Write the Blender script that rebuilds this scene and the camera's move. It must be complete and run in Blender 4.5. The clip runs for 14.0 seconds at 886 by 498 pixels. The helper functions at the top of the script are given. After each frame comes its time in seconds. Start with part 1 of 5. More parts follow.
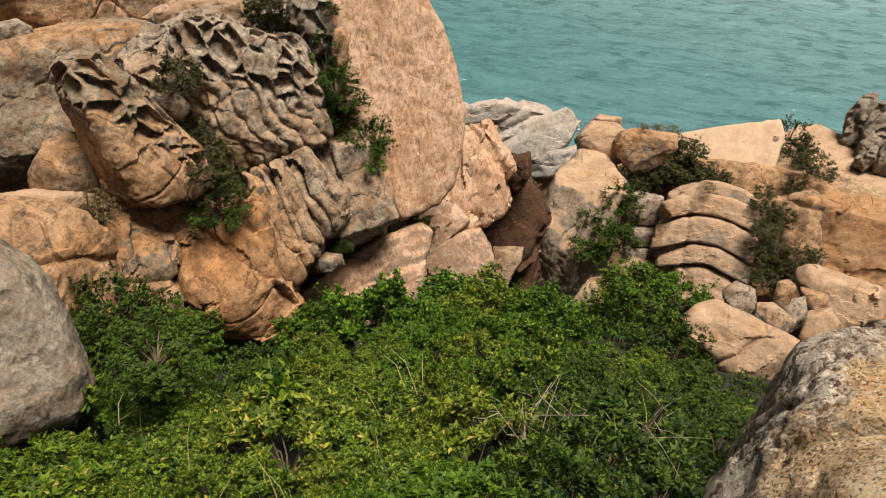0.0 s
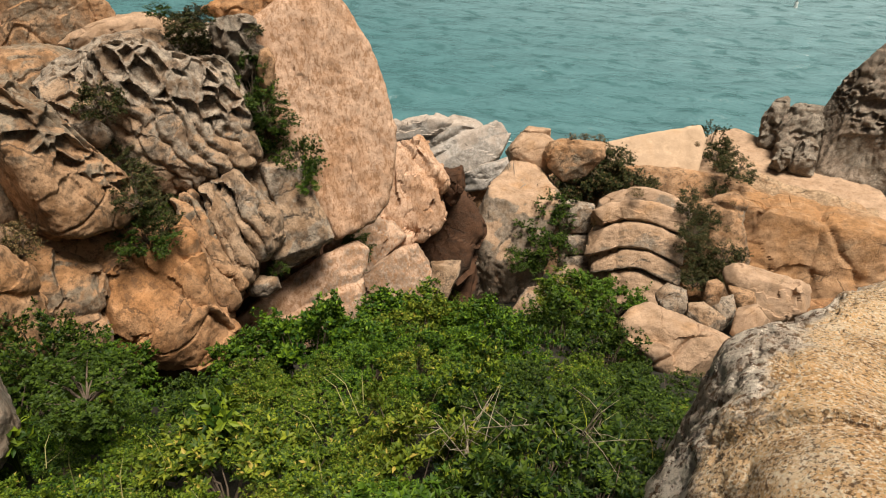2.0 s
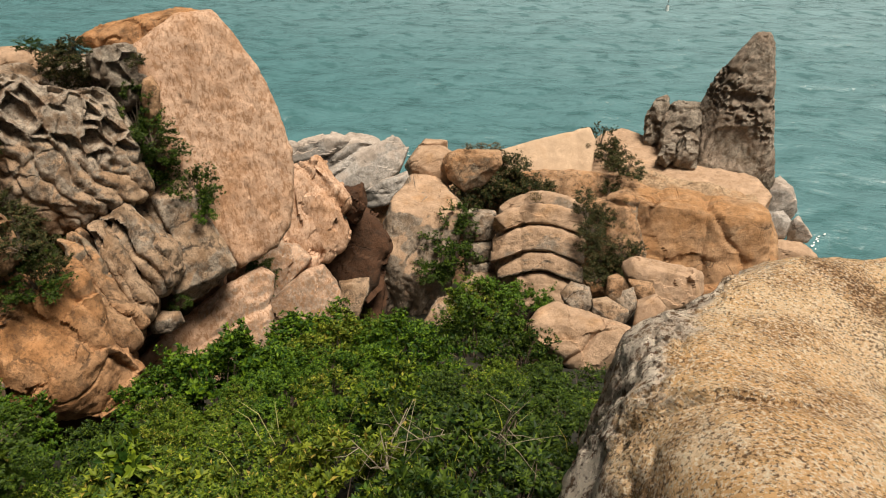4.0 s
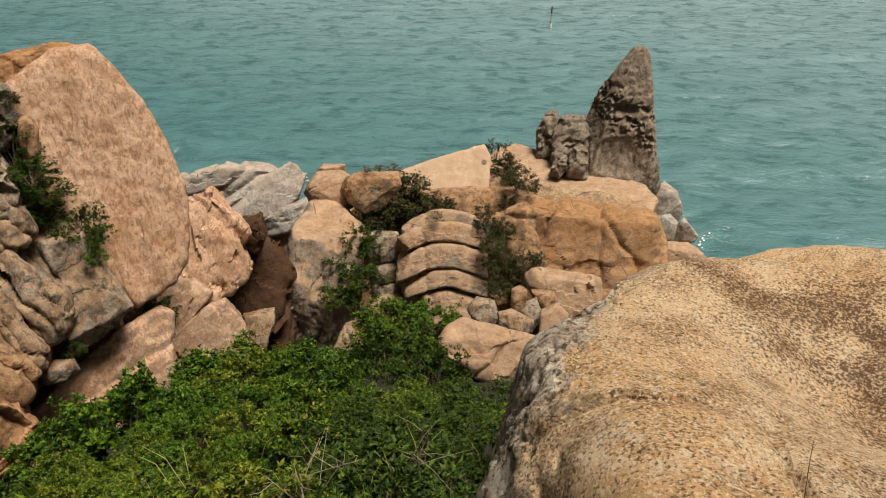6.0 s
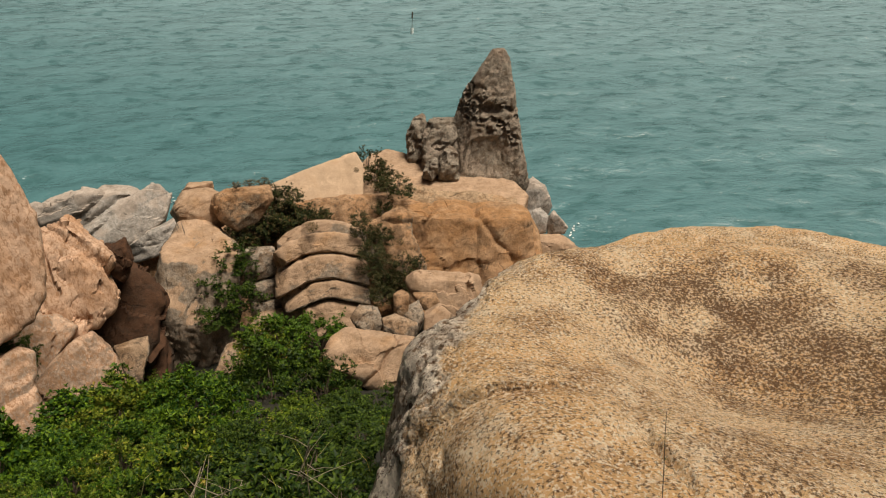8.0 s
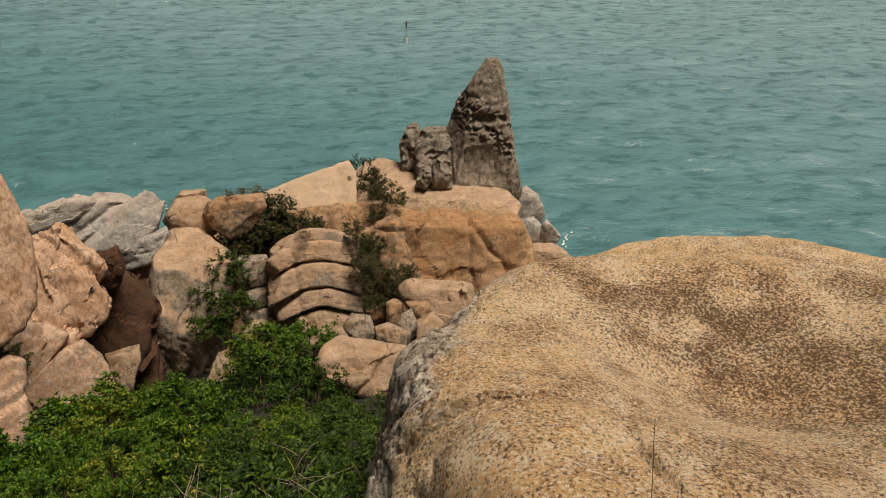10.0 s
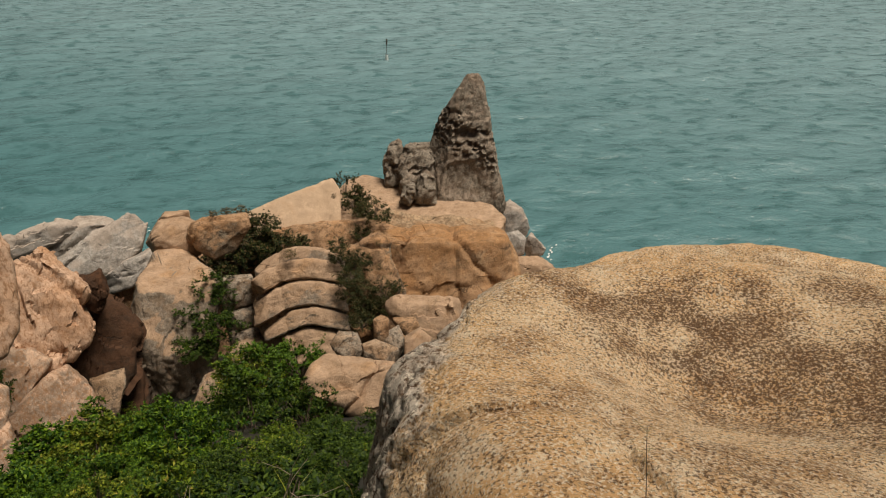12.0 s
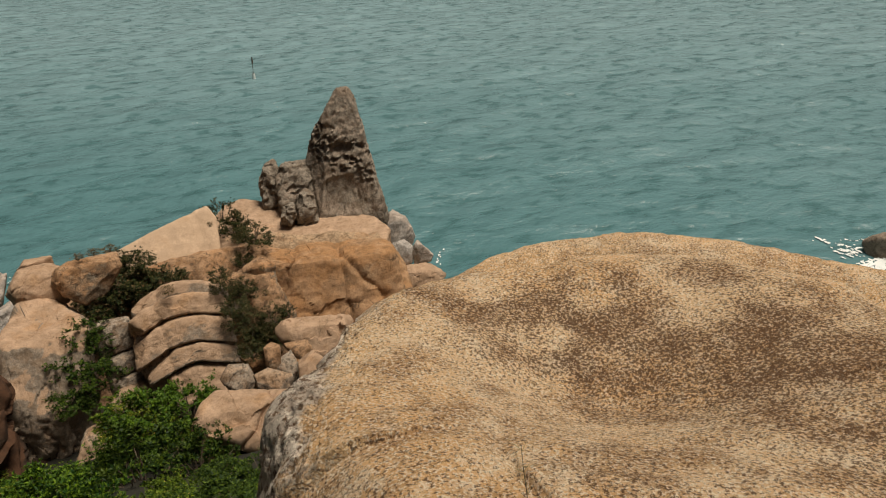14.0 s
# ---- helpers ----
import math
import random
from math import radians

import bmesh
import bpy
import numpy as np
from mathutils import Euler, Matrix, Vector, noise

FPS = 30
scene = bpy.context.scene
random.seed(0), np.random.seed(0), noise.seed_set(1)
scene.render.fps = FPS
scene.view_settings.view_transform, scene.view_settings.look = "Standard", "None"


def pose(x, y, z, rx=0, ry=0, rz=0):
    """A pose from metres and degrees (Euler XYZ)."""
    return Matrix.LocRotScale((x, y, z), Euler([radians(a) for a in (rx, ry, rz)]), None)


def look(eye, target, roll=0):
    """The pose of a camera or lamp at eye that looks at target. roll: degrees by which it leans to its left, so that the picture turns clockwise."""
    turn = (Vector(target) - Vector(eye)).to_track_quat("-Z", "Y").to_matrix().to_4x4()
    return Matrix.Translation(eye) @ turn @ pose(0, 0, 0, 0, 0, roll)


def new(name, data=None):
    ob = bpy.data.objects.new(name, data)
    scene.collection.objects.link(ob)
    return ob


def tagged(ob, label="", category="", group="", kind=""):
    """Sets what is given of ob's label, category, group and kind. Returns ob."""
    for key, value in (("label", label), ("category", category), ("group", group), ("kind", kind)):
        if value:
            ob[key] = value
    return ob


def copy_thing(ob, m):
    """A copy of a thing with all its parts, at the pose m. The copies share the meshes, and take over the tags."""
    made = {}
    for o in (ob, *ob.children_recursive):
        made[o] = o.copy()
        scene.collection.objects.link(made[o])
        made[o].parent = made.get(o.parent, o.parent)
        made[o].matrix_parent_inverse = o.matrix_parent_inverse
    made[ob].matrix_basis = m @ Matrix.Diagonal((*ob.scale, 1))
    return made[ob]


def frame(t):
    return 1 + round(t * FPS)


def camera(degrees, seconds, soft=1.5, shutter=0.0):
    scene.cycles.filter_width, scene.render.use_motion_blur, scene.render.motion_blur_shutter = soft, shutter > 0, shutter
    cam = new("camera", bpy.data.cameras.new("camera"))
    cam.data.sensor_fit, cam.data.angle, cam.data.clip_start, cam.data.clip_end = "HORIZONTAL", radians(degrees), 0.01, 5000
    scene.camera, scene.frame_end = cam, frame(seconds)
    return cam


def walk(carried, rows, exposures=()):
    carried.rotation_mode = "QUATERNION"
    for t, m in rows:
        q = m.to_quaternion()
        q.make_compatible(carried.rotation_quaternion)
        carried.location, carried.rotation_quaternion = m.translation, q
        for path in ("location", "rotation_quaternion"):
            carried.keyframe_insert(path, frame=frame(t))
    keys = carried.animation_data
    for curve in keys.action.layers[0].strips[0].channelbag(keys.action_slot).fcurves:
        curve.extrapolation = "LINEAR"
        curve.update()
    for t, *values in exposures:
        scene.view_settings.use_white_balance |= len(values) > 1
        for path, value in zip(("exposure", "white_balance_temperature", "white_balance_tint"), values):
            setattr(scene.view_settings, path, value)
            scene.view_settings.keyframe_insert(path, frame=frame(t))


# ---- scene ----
# Metres, z up, the sea at z = 0. The camera pans from a high rock above a wooded gully.
cam = camera(61.7, 14.0, soft=1.1)
PATH = [
    (0, pose(-0.109, 0.079, 13.895, 56.909, -0.177, 30.306)),
    (0.5, pose(-0.110, 0.077, 13.895, 57.369, -0.057, 30.272)),
    (1, pose(-0.106, 0.083, 13.894, 57.417, -0.142, 28.951)),
    (1.5, pose(-0.098, 0.087, 13.901, 57.581, -0.202, 26.910)),
    (2, pose(-0.084, 0.090, 13.905, 58.122, -0.336, 24.799)),
    (2.5, pose(-0.071, 0.092, 13.907, 58.313, -0.287, 22.562)),
    (3, pose(-0.056, 0.091, 13.911, 58.507, -0.090, 19.722)),
    (5.5, pose(-0.025, 0.024, 13.985, 60.371, 0.038, 11.308)),
    (6, pose(-0.002, 0.014, 14.000, 60.768, -0.104, 7.950)),
    (6.5, pose(0.021, 0.004, 14.012, 61.060, -0.439, 4.023)),
    (7, pose(0.046, -0.001, 14.015, 61.102, -0.224, 0.548)),
    (7.5, pose(0.057, -0.009, 14.021, 61.178, -0.493, -2.105)),
    (8, pose(0.058, -0.013, 14.029, 61.245, -0.390, -2.354)),
    (8.5, pose(0.060, -0.014, 14.033, 61.225, -0.763, -2.636)),
    (11, pose(0.070, -0.037, 14.037, 62.387, -0.702, -2.908)),
    (11.5, pose(0.069, -0.041, 14.036, 62.569, -0.572, -3.455)),
    (12, pose(0.053, -0.041, 14.036, 63.128, -0.081, -4.386)),
    (12.5, pose(0.047, -0.052, 14.033, 63.287, -0.032, -7.300)),
    (13, pose(0.060, -0.041, 14.025, 62.961, 0.832, -7.576)),
    (13.5, pose(0.123, 0.012, 14.028, 62.885, 2.063, -10.523)),
    (14, pose(0.200, 0.056, 14.051, 63.656, 1.755, -14.663)),
]
walk(cam, PATH, exposures=[(0, 0.6, 6900, 10), (3, 0.55, 6950, 10), (5.5, 0.31, 7050, 10), (8.5, 0.08, 7100, 10), (14, -0.10, 7000, 10)])

# ---- daylight: a bright overcast sky with a weak wide sun ----
SUN_TURN, SUN_HEIGHT = 102.0, 73.0
world = bpy.data.worlds.new("overcast_sky")
scene.world = world
world.use_nodes = True
wn, wl = world.node_tree.nodes, world.node_tree.links
wn.clear()
sky = wn.new("ShaderNodeTexSky")
sky.sky_type = "NISHITA"
sky.sun_disc = False
sky.sun_elevation, sky.sun_rotation = radians(SUN_HEIGHT), radians(SUN_TURN)
sky.air_density, sky.dust_density, sky.ozone_density = 1.0, 6.0, 1.0
soften = wn.new("ShaderNodeHueSaturation")
soften.inputs["Saturation"].default_value = 0.25
back = wn.new("ShaderNodeBackground")
back.inputs["Strength"].default_value = 0.018
out = wn.new("ShaderNodeOutputWorld")
wl.new(sky.outputs[0], soften.inputs["Color"])
wl.new(soften.outputs[0], back.inputs["Color"])
wl.new(back.outputs[0], out.inputs["Surface"])
sun = new("sun", bpy.data.lights.new("sun", "SUN"))
sun.data.energy, sun.data.angle, sun.data.color = 4.5, radians(25), (1.0, 0.93, 0.84)
a, h = radians(SUN_TURN), radians(SUN_HEIGHT)
sun.matrix_world = look(Vector((math.sin(a) * math.cos(h), math.cos(a) * math.cos(h), math.sin(h))) * 40, (0, 0, 0))


# ---- noise in numpy ----
def _hash(i, j, k, salt):
    n = (i * 374761393 + j * 668265263 + k * 2147483647 + salt * 1274126177) & 0xFFFFFFFF
    n = ((n ^ (n >> 13)) * 1274126177) & 0xFFFFFFFF
    n = ((n ^ (n >> 16)) * 2246822519) & 0xFFFFFFFF
    return ((n ^ (n >> 15)) & 0xFFFFFF) / float(0xFFFFFF)


def value_noise(p, salt=0):
    """Smooth noise, -1 to 1, at the points p."""
    c = np.floor(p).astype(np.int64)
    f = p - c
    w = f * f * f * (f * (f * 6 - 15) + 10)
    total = np.zeros(len(p))
    for dx in (0, 1):
        for dy in (0, 1):
            for dz in (0, 1):
                corner = _hash(c[:, 0] + dx, c[:, 1] + dy, c[:, 2] + dz, salt)
                total += corner * np.abs(1 - dx - w[:, 0]) * np.abs(1 - dy - w[:, 1]) * np.abs(1 - dz - w[:, 2])
    return total * 2 - 1


def fbm(p, octaves=4, salt=0, gain=0.5):
    total, amp = np.zeros(len(p)), 1.0
    for n in range(octaves):
        total += amp * value_noise(p * 2.03 ** n + 17.3 * n, salt + n)
        amp *= gain
    return total


def cells(p, salt=0):
    """Distances to the nearest and second nearest of scattered points, and a chance value of the nearest."""
    c = np.floor(p).astype(np.int64)
    one, two, mark = np.full(len(p), 9.0), np.full(len(p), 9.0), np.zeros(len(p))
    for dx in (-1, 0, 1):
        for dy in (-1, 0, 1):
            for dz in (-1, 0, 1):
                i, j, k = c[:, 0] + dx, c[:, 1] + dy, c[:, 2] + dz
                at = np.stack([i + _hash(i, j, k, salt), j + _hash(i, j, k, salt + 7), k + _hash(i, j, k, salt + 13)], 1)
                d = np.linalg.norm(p - at, axis=1)
                two = np.minimum(two, np.maximum(one, d))
                mark = np.where(d < one, _hash(i, j, k, salt + 29), mark)
                one = np.minimum(one, d)
    return one, two, mark


def shards(p, salt=0):
    """Flat tilted breaks: every scattered cell is a small plane of its own slope."""
    c = np.floor(p).astype(np.int64)
    near, height = np.full(len(p), 9.0), np.zeros(len(p))
    for dx in (-1, 0, 1):
        for dy in (-1, 0, 1):
            for dz in (-1, 0, 1):
                i, j, k = c[:, 0] + dx, c[:, 1] + dy, c[:, 2] + dz
                h = [_hash(i, j, k, salt + 5 * n) for n in range(6)]
                off = p - np.stack([i + h[0], j + h[1], k + h[2]], 1)
                d = np.linalg.norm(off, axis=1)
                slope = (off * (np.stack(h[3:], 1) * 2 - 1)).sum(1) + 0.5 * h[4]
                height = np.where(d < near, slope, height)
                near = np.minimum(near, d)
    return height


def ramp(x, a, b):
    s = np.clip((x - a) / (b - a), 0, 1)
    return s * s * (3 - 2 * s)


# ---- materials ----
def material(name):
    m = bpy.data.materials.new(name)
    m.use_nodes = True
    m.node_tree.nodes.clear()
    return m, m.node_tree


class Nodes:
    """Short hand for a node tree."""

    def __init__(self, tree):
        self.t = tree

    def add(self, kind, **inputs):
        n = self.t.nodes.new("ShaderNode" + kind)
        for key, value in inputs.items():
            self.put(n, key.replace("_", " "), value)
        return n

    def put(self, n, key, value):
        if hasattr(value, "is_output"):
            self.t.links.new(value, n.inputs[key])
        else:
            n.inputs[key].default_value = value

    def noise(self, where, scale, detail=4.0, rough=0.55, distort=0.0):
        n = self.add("TexNoise", Vector=where, Scale=scale, Detail=detail, Roughness=rough, Distortion=distort)
        return n.outputs["Fac"]

    def step(self, value, low, high):
        n = self.add("MapRange")
        n.interpolation_type = "SMOOTHSTEP"
        self.put(n, "Value", value)
        self.put(n, "From Min", low)
        self.put(n, "From Max", high)
        return n.outputs["Result"]

    def math(self, op, a, b=0.0):
        n = self.t.nodes.new("ShaderNodeMath")
        n.operation = op
        self.put(n, 0, a)
        self.put(n, 1, b)
        return n.outputs[0]

    def mix(self, fac, a, b):
        n = self.t.nodes.new("ShaderNodeMixRGB")
        self.put(n, 0, fac)
        self.put(n, 1, a if hasattr(a, "is_output") else (*a, 1))
        self.put(n, 2, b if hasattr(b, "is_output") else (*b, 1))
        return n.outputs[0]

    def stretch(self, where, scale, turn=(0, 0, 0)):
        n = self.add("Mapping", Vector=where, Scale=scale, Rotation=turn)
        return n.outputs[0]


def speckled(name):
    """Coarse granite with dark lichen specks, dense where the mesh's mask says so, and a bleached rough flank."""
    m, tree = material(name)
    n = Nodes(tree)
    where = n.add("TexCoord").outputs["Object"]
    weather_shade, flank = n.add("Attribute"), n.add("Attribute")
    weather_shade.attribute_name, flank.attribute_name = "weather_shade", "flank"
    broad = n.noise(where, 0.9, 5.0, 0.6)
    mid = n.noise(where, 4.5, 8.0, 0.7)
    grit = n.noise(where, 56.0, 3.0, 0.72)
    crystal = n.noise(n.stretch(where, (1, 1, 1), (0.5, 0.2, 0.9)), 58.0, 2.0, 0.7)
    colour = n.mix(n.step(broad, 0.40, 0.60), (0.80, 0.56, 0.33), (0.78, 0.48, 0.23))
    colour = n.mix(n.math("MULTIPLY", n.step(mid, 0.5, 0.66), 0.8), colour, (0.90, 0.73, 0.52))
    stain = n.noise(where, 2.6, 9.0, 0.7)
    colour = n.mix(n.math("MULTIPLY", n.step(stain, 0.55, 0.38), 0.8), colour, (0.48, 0.275, 0.13))
    colour = n.mix(n.math("MULTIPLY", n.step(crystal, 0.50, 0.60), 0.75), colour, (0.95, 0.83, 0.65))
    amount = n.math("ADD", weather_shade.outputs["Fac"], n.math("MULTIPLY", n.math("SUBTRACT", stain, 0.5), -2.2))
    colour = n.mix(n.math("MULTIPLY", n.step(amount, 0.2, 1.0), 0.35), colour, (0.48, 0.31, 0.19))
    level = n.math("SUBTRACT", 0.56, n.math("MULTIPLY", amount, 0.11))
    specks = n.step(n.math("SUBTRACT", grit, level), -0.05, 0.07)
    colour = n.mix(n.math("MULTIPLY", specks, 0.9), colour, (0.118, 0.06, 0.028))
    crust = n.noise(n.stretch(where, (1, 1, 0.7)), 17.0, 8.0, 0.78)
    worn = n.mix(n.step(crust, 0.43, 0.51), (0.14, 0.08, 0.048), (0.90, 0.80, 0.68))
    worn = n.mix(n.math("MULTIPLY", n.step(n.noise(where, 2.4, 5.0, 0.65), 0.5, 0.62), 0.45), worn, (0.20, 0.115, 0.07))
    colour = n.mix(n.math("MULTIPLY", n.step(n.math("ADD", flank.outputs["Fac"], n.math("MULTIPLY", n.math("SUBTRACT", mid, 0.5), 1.2)), 0.35, 0.75), 0.88), colour, worn)
    relief = n.math("ADD", n.noise(where, 7.0, 10.0, 0.74), n.math("MULTIPLY", grit, -0.3))
    relief = n.math("ADD", relief, n.math("MULTIPLY", n.math("MULTIPLY", crust, flank.outputs["Fac"]), 0.8))
    b = n.add("Bump", Strength=1.0, Distance=0.13, Height=relief)
    b2 = n.add("Bump", Strength=0.8, Distance=0.02, Height=crystal)
    n.t.links.new(b.outputs[0], b2.inputs["Normal"])
    p = n.add("BsdfPrincipled", Base_Color=colour, Roughness=0.9, Normal=b2.outputs[0])
    p.inputs["Specular IOR Level"].default_value = 0.2
    n.t.links.new(p.outputs[0], n.add("OutputMaterial").inputs["Surface"])
    return m


def granite(name, warm, rust, grey, dark, rust_at=(0.5, 0.65), streak=0.0, grain=0.5, lichen=0.3, bump=0.5, pale=0.0, grain_scale=38.0, blotch=1.0, joints=1.0, mottling=1.0):
    """Weathered granite: warm base, rust patches, grey weathering and painted shade by the mesh's own mask, dark lichen
    and grain.
    """
    warm, rust = ((c[0] * 0.84, c[1] * 0.78, c[2] * 0.755) for c in (warm, rust))
    grey = tuple(c * 0.86 for c in grey)
    m, tree = material(name)
    n = Nodes(tree)
    where = n.add("TexCoord").outputs["Object"]
    shift = n.t.nodes.new("ShaderNodeVectorMath")
    shift.operation = "ADD"
    rand = n.math("MULTIPLY", n.add("ObjectInfo").outputs["Random"], 40.0)
    n.t.links.new(where, shift.inputs[0])
    n.t.links.new(rand, shift.inputs[1])
    where = shift.outputs[0]
    weather_shade = n.add("Attribute")
    weather_shade.attribute_name = "weather_shade"
    broad = n.noise(where, 0.55 * blotch, 3.0, 0.6)
    mid = n.noise(where, 2.2 * blotch, 6.0, 0.62)
    fine = n.noise(where, grain_scale, 2.0, 0.7)
    fine2 = n.noise(where, grain_scale * 0.33, 3.0, 0.7)
    colour = n.mix(n.step(n.math("ADD", n.math("MULTIPLY", broad, 0.6), n.math("MULTIPLY", mid, 0.4)), *rust_at), warm, rust)
    tone = n.mix(n.step(mid, 0.3, 0.7), tuple(c * 0.78 for c in warm), tuple(min(c * 1.15, 0.85) for c in warm))
    colour = n.mix(0.4, colour, tone)
    grey_mask = n.step(n.math("ADD", weather_shade.outputs["Fac"], n.math("MULTIPLY", n.math("SUBTRACT", mid, 0.5), 0.9)), 0.35, 0.65)
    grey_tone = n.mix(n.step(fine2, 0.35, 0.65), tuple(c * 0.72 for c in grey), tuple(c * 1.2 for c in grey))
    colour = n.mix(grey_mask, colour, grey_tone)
    if streak:
        lines = n.noise(n.stretch(where, (1, 1, 0.3)), 19.0, 5.0, 0.72, 0.6)
        colour = n.mix(n.math("MULTIPLY", n.step(lines, 0.50, 0.57), streak), colour, tuple(c * 0.62 for c in rust))
        lines2 = n.noise(n.stretch(where, (1, 1, 0.22)), 14.0, 4.0, 0.7, 0.3)
        colour = n.mix(n.math("MULTIPLY", n.step(lines2, 0.58, 0.7), streak * 0.8), colour, tuple(min(c * 1.35, 0.8) for c in warm))
    mottle = n.noise(where, 3.1, 11.0, 0.74, 0.3)
    colour = n.mix(n.math("MULTIPLY", n.step(mottle, 0.53, 0.41), 0.72 * mottling), colour, tuple(0.55 * a + 0.45 * b for a, b in zip(dark, rust)))
    colour = n.mix(n.math("MULTIPLY", n.step(mottle, 0.53, 0.64), 0.55), colour, tuple(min(c * 1.3, 0.75) for c in warm))
    runs = n.noise(n.stretch(where, (1, 1, 0.2)), 2.6, 7.0, 0.7, 0.5)
    colour = n.mix(n.math("MULTIPLY", n.step(runs, 0.52, 0.62), 0.6 * lichen), colour, dark)
    bent = n.t.nodes.new("ShaderNodeVectorMath")
    bent.operation = "MULTIPLY_ADD"
    n.t.links.new(n.add("TexNoise", Vector=where, Scale=1.7, Detail=5.0, Roughness=0.6).outputs["Color"], bent.inputs[0])
    bent.inputs[1].default_value = (0.55, 0.55, 0.55)
    n.t.links.new(where, bent.inputs[2])
    net = n.add("TexVoronoi", Vector=bent.outputs[0], Scale=0.75)
    net.feature = "DISTANCE_TO_EDGE"
    edge = n.step(net.outputs["Distance"], 0.016, 0.004)
    broken = n.math("MULTIPLY", edge, n.step(n.noise(where, 1.3, 3.0, 0.6), 0.5, 0.62))
    colour = n.mix(n.math("MULTIPLY", broken, 0.7 * joints), colour, dark)
    patches = n.math("MULTIPLY", n.step(n.noise(where, 7.0, 8.0, 0.75), 0.52, 0.6), lichen)
    colour = n.mix(patches, colour, dark)
    specks = n.math("MULTIPLY", n.step(fine, 0.53, 0.64), grain)
    colour = n.mix(specks, colour, dark)
    if pale:
        spots = n.math("MULTIPLY", n.step(n.noise(n.stretch(where, (1, 1, 1), (0.7, 0.3, 0)), grain_scale * 0.7, 2.0, 0.6), 0.55, 0.68), pale)
        colour = n.mix(spots, colour, (0.62, 0.5, 0.38))
    relief = n.math("ADD", n.noise(where, 8.0, 10.0, 0.72), n.math("MULTIPLY", fine2, 0.3))
    relief = n.math("SUBTRACT", relief, n.math("MULTIPLY", broken, 0.3 * joints))
    b = n.add("Bump", Strength=bump, Distance=0.1, Height=relief)
    b2 = n.add("Bump", Strength=bump * 0.6, Distance=0.012, Height=fine)
    n.t.links.new(b.outputs[0], b2.inputs["Normal"])
    p = n.add("BsdfPrincipled", Base_Color=colour, Roughness=0.88, Normal=b2.outputs[0])
    p.inputs["Specular IOR Level"].default_value = 0.25
    n.t.links.new(p.outputs[0], n.add("OutputMaterial").inputs["Surface"])
    return m


TAN = granite("tan_granite", (0.45, 0.30, 0.18), (0.42, 0.215, 0.083), (0.28, 0.23, 0.17), (0.05, 0.036, 0.025), grain=0.4, lichen=0.6)
CREAM = granite("cream_granite", (0.51, 0.375, 0.26), (0.46, 0.275, 0.13), (0.31, 0.255, 0.20), (0.12, 0.085, 0.055), rust_at=(0.54, 0.7), grain=0.2, lichen=0.25, bump=0.5, joints=0.5, mottling=0.55)
RUST = granite("rusty_granite", (0.48, 0.295, 0.16), (0.43, 0.205, 0.07), (0.29, 0.225, 0.16), (0.055, 0.036, 0.024), rust_at=(0.42, 0.6), grain=0.35, lichen=0.5)
PINK = granite("pink_streaked_granite", (0.66, 0.48, 0.35), (0.53, 0.30, 0.155), (0.35, 0.265, 0.20), (0.16, 0.085, 0.045), streak=0.75, grain=0.25, lichen=0.25, joints=0.4, bump=0.35, mottling=0.6)
GREY = granite("grey_weathered_granite", (0.42, 0.315, 0.215), (0.40, 0.24, 0.12), (0.38, 0.32, 0.255), (0.035, 0.028, 0.022), rust_at=(0.5, 0.68), grain=0.4, lichen=0.65)
DARK = granite("dark_pitted_granite", (0.43, 0.37, 0.30), (0.37, 0.28, 0.19), (0.36, 0.31, 0.25), (0.075, 0.06, 0.046), rust_at=(0.54, 0.7), grain=0.35, lichen=0.35, bump=1.0)
HEAD = granite("orange_granite_with_bleached_top", (0.47, 0.31, 0.18), (0.43, 0.225, 0.085), (0.47, 0.335, 0.215), (0.06, 0.04, 0.026), rust_at=(0.42, 0.6), grain=0.3, lichen=0.3, mottling=0.6)
SLATE = granite("pale_grey_granite", (0.50, 0.455, 0.40), (0.44, 0.37, 0.28), (0.42, 0.39, 0.355), (0.09, 0.08, 0.07), rust_at=(0.6, 0.78), grain=0.2, lichen=0.25, bump=0.35, mottling=0.6)
PALE = granite("pale_lichened_granite", (0.38, 0.31, 0.235), (0.35, 0.25, 0.16), (0.31, 0.27, 0.22), (0.07, 0.058, 0.045), rust_at=(0.6, 0.78), grain=0.35, lichen=0.6)
# umber: the shade of clefts and undercuts is put into this colour
UMBER = granite("shade_brown_granite", (0.095, 0.05, 0.028), (0.085, 0.038, 0.016), (0.06, 0.042, 0.03), (0.03, 0.02, 0.014), grain=0.3, lichen=0.5)
BARE = granite("bare_bleached_granite", (0.60, 0.465, 0.33), (0.48, 0.32, 0.18), (0.45, 0.35, 0.26), (0.25, 0.17, 0.10), rust_at=(0.55, 0.75), grain=0.12, lichen=0.08, bump=0.3, joints=0.3, mottling=0.2)
NEAR = speckled("coarse_speckled_granite")


